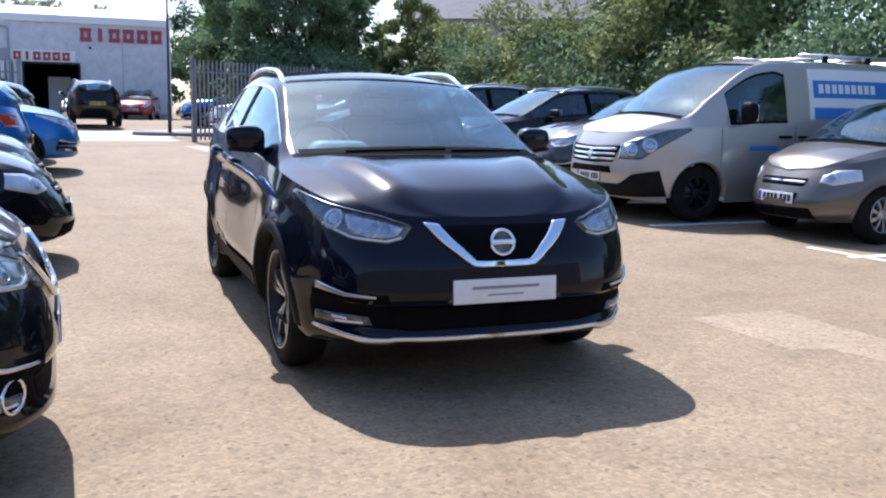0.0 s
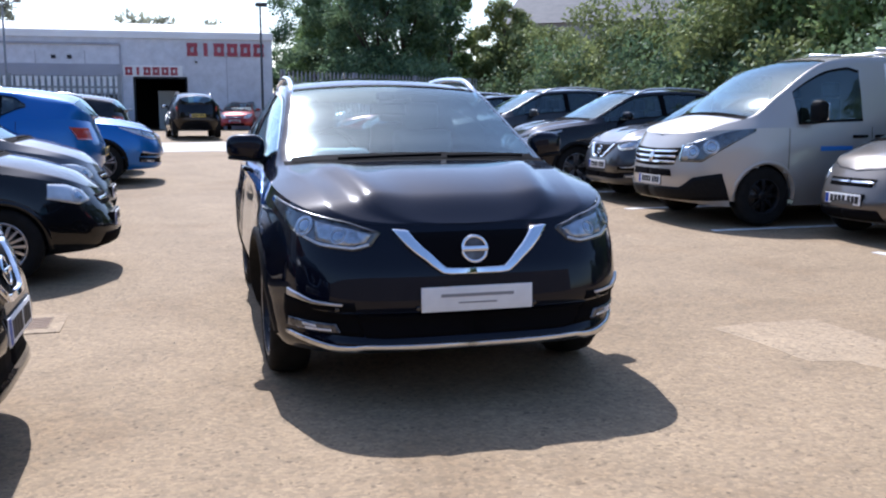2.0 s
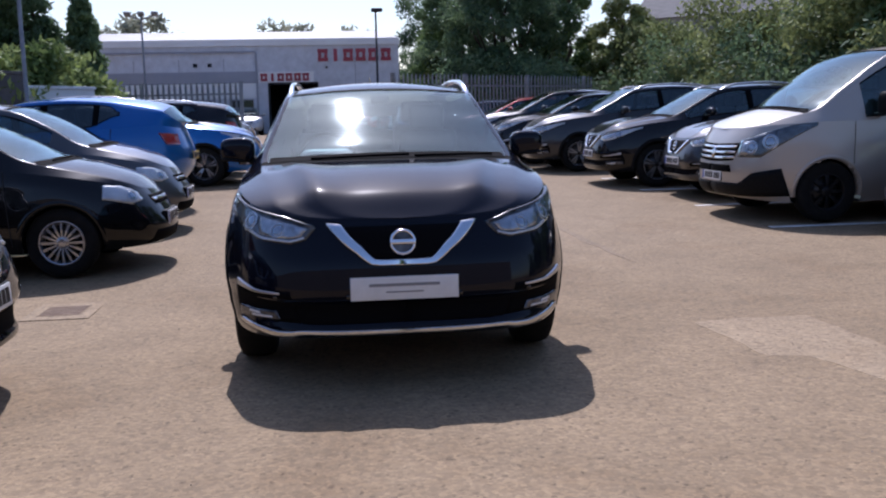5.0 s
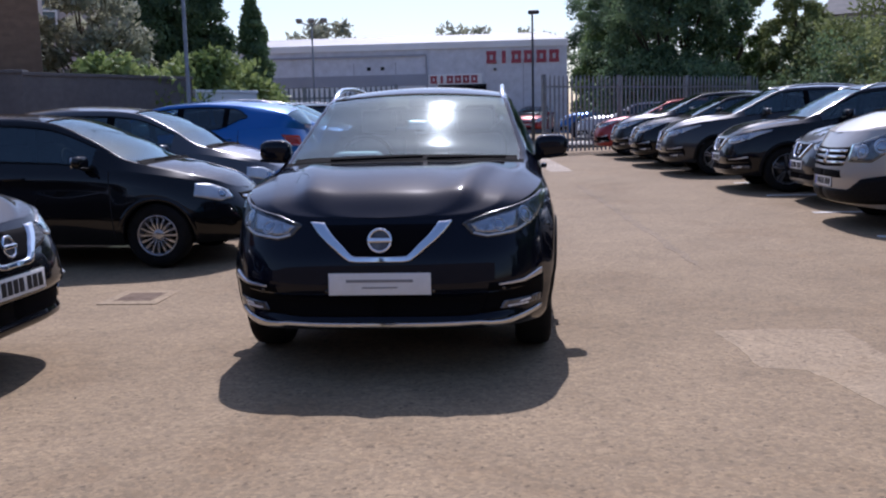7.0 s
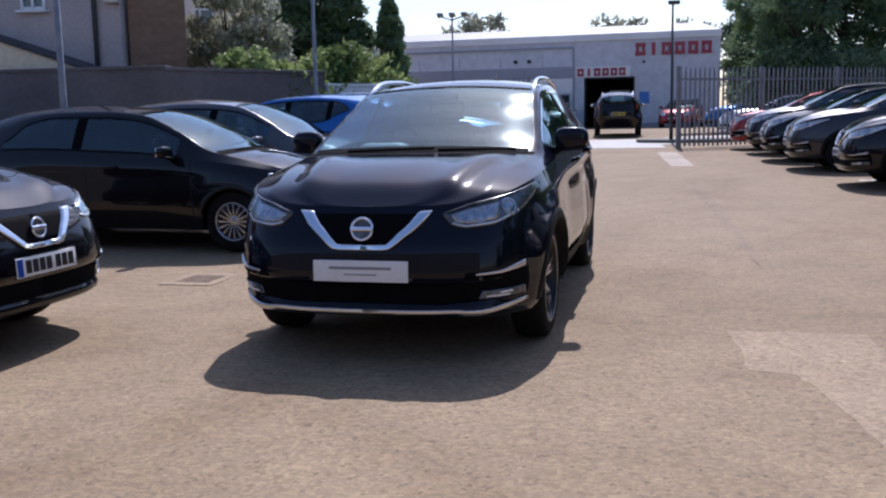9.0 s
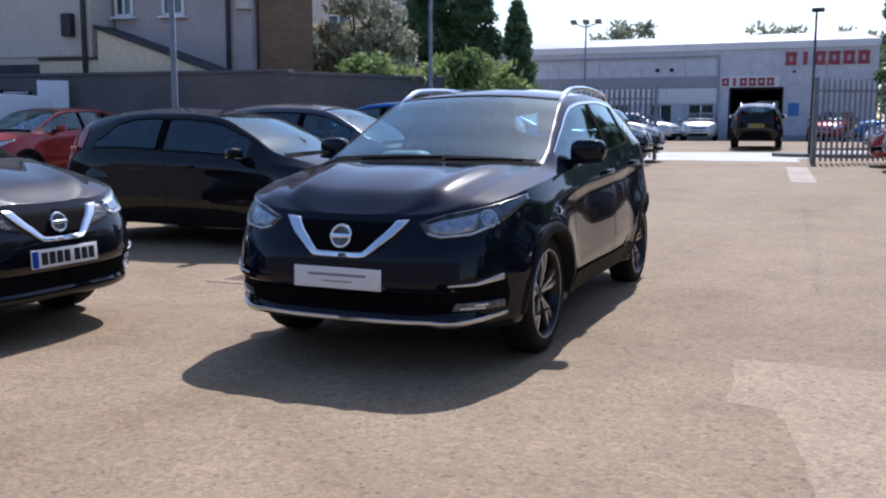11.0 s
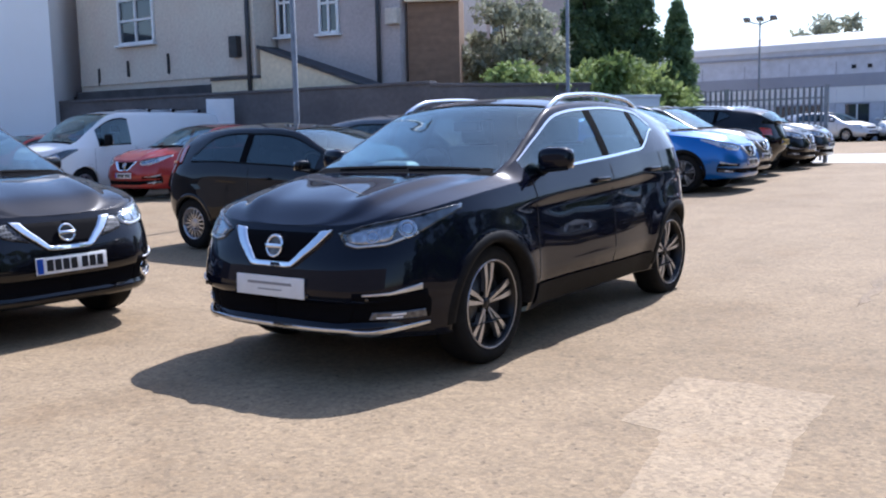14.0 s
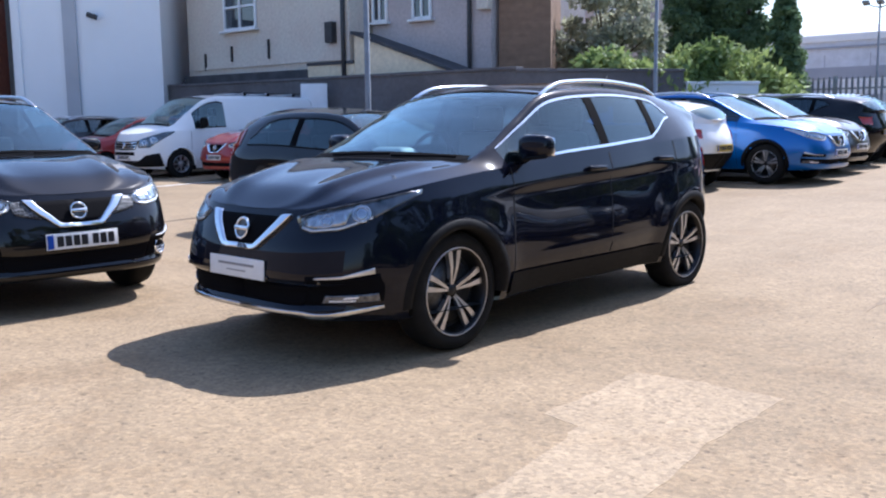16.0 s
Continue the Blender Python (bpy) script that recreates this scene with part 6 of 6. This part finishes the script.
def hatch_spec(length=4.0, doors=5, **more):
    ky = length / 4.0
    side = [(1.4 * ky, 2.15 * ky), (2.22 * ky, 3.3 * ky)] if doors == 5 else [(1.4 * ky, 2.45 * ky), (2.53 * ky, 3.35 * ky)]
    s = {"axles": (0.80 * ky, 0.80 * ky + 2.5 * ky), "tyre": 0.30, "arch": 0.33, "rim": 0.19, "spokes": "16", "step": 0.07, "mirror": (0.82, 1.42 * ky, 0.98), "mirror_size": (0.19, 0.1, 0.13),
         "glass": {"screen": (1.02 * ky, 1.95 * ky), "rear": (3.5 * ky, 3.78 * ky), "side": side, "belt": 0.12, "head": [(0, 0.84), (2.8 * ky, 0.84), (3.1 * ky, 0.74), (3.35 * ky, 0.30), (4.0 * ky, 0.28)]},
         "joints": (1.2 * ky, 2.35 * ky), "handles": ((2.1 * ky, 0.84),), "seat_z": 0.5, "tyre_w": 0.185, "arch_trim": 0.03}
    s.update(more)
    return s


def hatch_nose(car, sh, z=0.62, round_lamp=False):
    if round_lamp:
        lamp_pair(car, sh, [(0.46, z + 0.085), (0.56, z + 0.15), ("y", 0.48, z + 0.16)], [(0.46, z + 0.02), (0.58, z - 0.005), ("y", 0.48, z + 0.05)], bulbs=[(0.54, z + 0.06, 0.045)])
    else:
        lamp_pair(car, sh, [(0.42, z + 0.05), (0.55, z + 0.12), ("y", 0.30, z + 0.16), ("y", 0.62, z + 0.175)], [(0.42, z - 0.03), (0.56, z - 0.045), ("y", 0.34, z + 0.0), ("y", 0.62, z + 0.12)], bulbs=[(0.54, z + 0.03, 0.045)])
    put("grille", *whole(end_patch(sh, [(0, z + 0.05), (0.33, z + 0.05)], [(0, z - 0.03), (0.31, z - 0.03)], 0.004)), M_GRILLE, car)
    put("grille_bar", *whole(end_patch(sh, [(0, z + 0.02), (0.32, z + 0.02)], [(0, z), (0.31, z)], 0.012)), M_CHROME, car)
    put("lower_grille", *whole(end_patch(sh, [(0, z - 0.25), (0.42, z - 0.25)], [(0, z - 0.36), (0.46, z - 0.36)], 0.004)), M_GRILLE, car)


def add_hatch(label, m, mat, group, length=4.0, half=0.84, height=1.49, doors=5, round_lamp=False, **more):
    sh = hatch(length, half, height)
    car = build_car("hatchback_car", label, m, sh, mat, hatch_spec(length, doors, **more), group)
    hatch_nose(car, sh, 0.60, round_lamp)
    ky = length / 4.0
    if doors == 3:
        both("upper_tail_lamp", ribbon([[sh.top(y * ky, t, 0.008) for t in np.linspace(0.08, 0.72, 7)] for y in (3.52, 3.60, 3.68, 3.74)]), M_RED, car, "tall red tail lamp")
    front_plate(car, sh, 0.44)
    tail_of(car, sh, 0.95)
    return car


add_hatch("black three-door hatchback car with silver multi-spoke wheel trims, parked nose out", parked(-1.78, 3.62, 90), P_HATCH, LEFT, 4.06, 0.843, 1.46, 3, True, step=0.05, side_mat=M_PRIVACY)
add_hatch("dark hatchback car with a sunlit pale bonnet, parked nose out", parked(-1.95, 5.95, 90), P_SUNLIT, LEFT, 3.9, 0.83, 1.52, 5, True)
add_crossover("bright blue small crossover car parked with its tail outwards", tail_at(-2.12, 8.1, 4.13), P_BLUE, LEFT, 4.13, 0.88, 1.57, False)
pale = add_crossover("white crossover car parked with its tail outwards", tail_at(-2.55, 10.15, 4.4), P_WHITE, LEFT, 4.4, 0.9, 1.48, False)
wsh = crossover(4.4, 0.9, 1.48)
put("rear_bumper", *whole(end_patch(wsh, [(0, 0.60), (0.7, 0.60), ("y", 4.05, 0.60)], [(0, 0.34), (0.7, 0.34), ("y", 4.05, 0.34)], 0.010, rear=True)), M_PLASTIC, pale, "black plastic rear bumper")
add_crossover("tall bright blue off-road car with alloy wheels, parked nose out", parked(-1.55, 12.25, 90), P_BLUE, LEFT, 4.7, 0.91, 1.60, True, name="off_road_car")
add_crossover("dark grey crossover car parked nose out", parked(-1.95, 14.35, 90), P_GREY, LEFT, 4.3, 0.9, 1.58, False)
add_crossover("black off-road car with roof rails, parked with its tail outwards", tail_at(-2.15, 16.5, 4.65), P_DARK, LEFT, 4.65, 0.91, 1.52, True, name="off_road_car")
add_crossover("black crossover car parked nose out", parked(-2.2, 18.7, 90), P_DARK, LEFT, 4.3, 0.9, 1.58, False)
add_crossover("dark navy crossover car parked nose out", parked(-2.3, 20.9, 90), P_NAVY, LEFT, 4.3, 0.9, 1.6, False)

# hedge side
add_hatch("bronze-grey small rounded hatchback car with a dusty bonnet, parked nose out", parked(5.2, 3.25, -90), P_BRONZE, RIGHT, 3.72, 0.83, 1.54, 5, True, spokes="9", step=0.05)


def van_shell():
    sh = Shell(5.0, 0.978, [(0, 0.28), (0.6, 0.22), (4.4, 0.24), (5.0, 0.32)],
                 [(0, 0.98), (0.15, 1.03), (0.5, 1.08), (0.9, 1.10), (1.5, 1.10), (3.0, 1.12), (5.0, 1.12)],
                 [(0, 0.93), (0.2, 0.985), (0.45, 1.0), (0.7, 1.0), (0.88, 0.985), (1, 0.97)],
                 [(0, 0.08), (0.12, 0.01), (0.4, 0.0), (0.65, 0.03), (0.85, 0.08), (1, 0.15)], [(0, 0.08), (0.3, 0.0), (0.6, 0.0), (0.8, 0.0), (1, 0.01)], 3.0, 7.0, 1.2, 0.5,
                 [(0.15, 0.6), (0.5, 0.76), (0.85, 0.82), (1.2, 0.80), (1.9, 0.76), (2.4, 0.77), (3.0, 0.79), (4.9, 0.79), (5.0, 0.79)],
                 [(0.15, 1.03), (0.5, 1.14), (0.72, 1.19), (0.85, 1.22), (1.2, 1.46), (1.85, 1.85), (2.2, 1.90), (3.0, 1.91), (4.8, 1.88), (4.95, 1.75), (5.0, 1.13)],
                 [(0.15, 1.03), (0.5, 1.18), (0.72, 1.24), (0.85, 1.28), (1.2, 1.51), (1.85, 1.89), (2.2, 1.95), (3.0, 1.97), (4.8, 1.95), (4.95, 1.8), (5.0, 1.13)],
                 [(0, 0), (0.4, -0.05), (0.8, -0.12), (1.8, -0.08), (2.4, 0), (5.0, 0)])
    sh.sculpt = sides((0.93, 4.03), 0.335, 0.375, 0.016, (1.4, 3.7), (0.50, 0.0), (0.86, 0.0), 0.012, 0.004)
    return sh


def add_van(label, m, mat, group, livery=False):
    sh = van_shell()
    spec = {"axles": (0.93, 4.03), "tyre": 0.335, "arch": 0.375, "rim": 0.20, "spokes": "8", "step": 0.06, "mirror": (0.98, 1.5, 1.28), "mirror_size": (0.2, 0.14, 0.28), "mirror_mat": M_PLASTIC, "category": "van",
            "glass": {"screen": (0.80, 1.85), "rear": (4.86, 4.9), "side": [(1.35, 2.2)], "belt": 0.10, "head": [(0, 0.84), (2.05, 0.84), (2.2, 0.78), (5.0, 0.75)]}, "joints": (1.2, 2.3, 3.5), "handles": ((2.15, 1.0), (2.45, 1.0)),
            "handle_mat": M_PLASTIC, "rear_seats": False, "seat_z": 0.8, "arch_trim": 0.03, "rim_mat": M_RIMDARK if livery else M_RIM}
    car = build_car("panel_van", label, m, sh, mat, spec, group)
    put("bumper", *whole(end_patch(sh, [(0, 0.43), (0.56, 0.43), (0.70, 0.55), ("y", 0.42, 0.60)], [(0, 0.29), (0.6, 0.29), (0.75, 0.29), ("y", 0.52, 0.30)], 0.012)), M_PLASTIC, car)
    put("grille", *whole(end_patch(sh, [(0, 0.86), (0.52, 0.88)], [(0, 0.66), (0.46, 0.68)], 0.004)), M_GRILLE, car)
    for z in (0.705, 0.765, 0.825):
        put("grille_bar", *whole(end_patch(sh, [(0, z + 0.012), (0.48, z + 0.02)], [(0, z - 0.012), (0.47, z - 0.004)], 0.014)), M_CHROME, car)
    put("lower_grille", *whole(end_patch(sh, [(0, 0.63), (0.42, 0.63)], [(0, 0.55), (0.45, 0.55)], 0.005)), M_GRILLE, car)
    put("badge", *whole(end_patch(sh, [(0, 0.83), (0.05, 0.77)], [(0, 0.70), (0.05, 0.765)], 0.02, 6, 4)), M_CHROME, car)
    lamp_pair(car, sh, [(0.52, 0.90), (0.72, 0.98), ("y", 0.55, 1.07), ("y", 0.80, 1.095)], [(0.53, 0.72), (0.76, 0.72), ("y", 0.40, 0.84), ("y", 0.80, 1.06)], bulbs=[(0.66, 0.83, 0.055), (0.80, 0.89, 0.06)], bezel=M_LAMPMID, panel=([(0.55, 0.885), (0.64, 0.90)], [(0.55, 0.75), (0.63, 0.74)]))
    front_plate(car, sh, 0.50)
    for y in (2.9, 3.6, 4.4):
        put("roof_bar", *tube([(x, y, sh.top(y, 1.0).z + 0.075) for x in np.linspace(-0.75, 0.75, 5)], 0.018, 6), M_SATIN, car)
        for sg in (-1, 1):
            part("bar_foot", box_bm(0.05, 0.05, 0.12, (sg * 0.74, y, sh.top(y, 1.0).z + 0.03)), M_PLASTIC, car, smooth=False)
    for sg in (-1, 1):
        put("roof_pipe", *tube([(sg * 0.62, 2.6, 2.0), (sg * 0.62, 4.7, 1.99)], 0.03 if livery else 0.018, 8), M_SATIN if livery else M_POLEDARK, car)
    if livery:
        for sg in (-1, 1):
            lv = new("livery_panel")
            lv.parent = car
            rows_ = lambda y0, y1, t0, t1, o: ribbon([[Vector((sg * sh.top(y, t, o).x, y, sh.top(y, t, o).z)) for y in np.linspace(y0, y1, 12)] for t in np.linspace(t0, t1, 5)], sg > 0)
            put("white_panel", *rows_(2.55, 4.75, 0.12, 0.90, 0.004), P_WHITE, lv)
            put("blue_band", *rows_(2.62, 4.7, 0.45, 0.72, 0.007), M_SIGNBLUE, lv)
            put("blue_band", *rows_(2.62, 4.7, 0.12, 0.30, 0.007), M_SIGNBLUE, lv)
            for k in range(9):
                put("letter_bar", *rows_(2.7 + 0.105 * k, 2.7 + 0.105 * k + 0.075, 0.52, 0.66, 0.010), P_WHITE, lv)
            put("door_mark", *ribbon([[sh.side(y, z, 0.003) if sg > 0 else Vector((-sh.side(y, z, 0.003).x, y, z)) for y in np.linspace(1.62, 2.05, 8)] for z in (0.83, 0.86, 0.89)], sg > 0), M_SIGNBLUE, lv)
    return car


add_van("silver panel van with blue and white livery, parked nose out", parked(4.12, 5.3, -90), P_VAN, RIGHT, True)
add_crossover("graphite crossover car parked nose out beside the van", parked(4.45, 7.5, -90), P_GREY, RIGHT, 4.3, 0.88, 1.57, False)
add_crossover("black crossover car with alloy wheels, parked nose out", parked(3.85, 9.7, -90), P_DARK, RIGHT, 4.37, 0.9, 1.6, True)
add_crossover("graphite off-road car with bright alloy wheels, parked nose out", parked(3.45, 13.0, -90), P_GREY, RIGHT, 4.6, 0.91, 1.64, True, name="off_road_car")
add_crossover("black crossover car parked nose out", parked(3.2, 15.4, -90), P_DARK, RIGHT, 4.37, 0.9, 1.52, False)
add_crossover("dark navy off-road car parked nose out", parked(3.05, 17.9, -90), P_NAVY, RIGHT, 4.5, 0.9, 1.60, False, name="off_road_car")
add_crossover("red crossover car parked nose out by the fence", parked(2.8, 20.4, -90), P_RED, RIGHT, 4.3, 0.9, 1.48, False)

# the car driving towards the workshop
add_crossover("black crossover car with lit brake lamps driving towards the workshop", pose(-0.92, 33.2, ground_z(0, 31), 0.4, 0, 184), P_DARK, "", 4.3, 0.89, 1.61, True, lit=M_LIT)

# far corner of the yard
FAR = "vehicles parked before the boundary wall"
add_van("white panel van with a roof rack, parked before the boundary wall", parked(-15.9, 6.95, 0), P_WHITE, FAR)
add_crossover("red crossover car parked before the boundary wall", parked(-12.9, 7.4, 0), P_RED, FAR, 4.37, 0.9, 1.59, False)
add_hatch("red hatchback car parked in the far corner", parked(-18.4, 6.6, 0), P_RED, FAR, 4.0, 0.85, 1.5, 5)
add_crossover("dark estate car with pale roof rails in the far corner", parked(-20.7, 5.6, 0), P_NAVY, FAR, 4.6, 0.9, 1.55, True)

# before the workshop
SHOP = "cars standing before the workshop"
add_hatch("white hatchback car standing before the workshop", parked(-5.9, 41.6, 76), P_WHITE, SHOP, 4.0, 0.85, 1.34, 5)
add_hatch("silver hatchback car standing before the workshop", parked(-5.0, 39.6, 68), P_SILVER, SHOP, 4.2, 0.86, 1.34, 5)
add_hatch("silver hatchback car facing the yard before the workshop", parked(-4.15, 39.75, 6), P_SILVER, SHOP, 3.95, 0.86, 1.36, 5)
add_crossover("bright blue car behind the palisade fence", parked(2.35, 31.6, -90), P_BLUE, SHOP, 4.2, 0.88, 1.5, False)
add_crossover("silver car standing behind the palisade fence", parked(2.75, 27.0, -90), P_SILVER, SHOP, 4.3, 0.87, 1.42, False)
add_hatch("red hatchback car standing beside the workshop wall", parked(1.2, 39.7, -12), P_RED, SHOP, 3.9, 0.85, 1.34, 5)
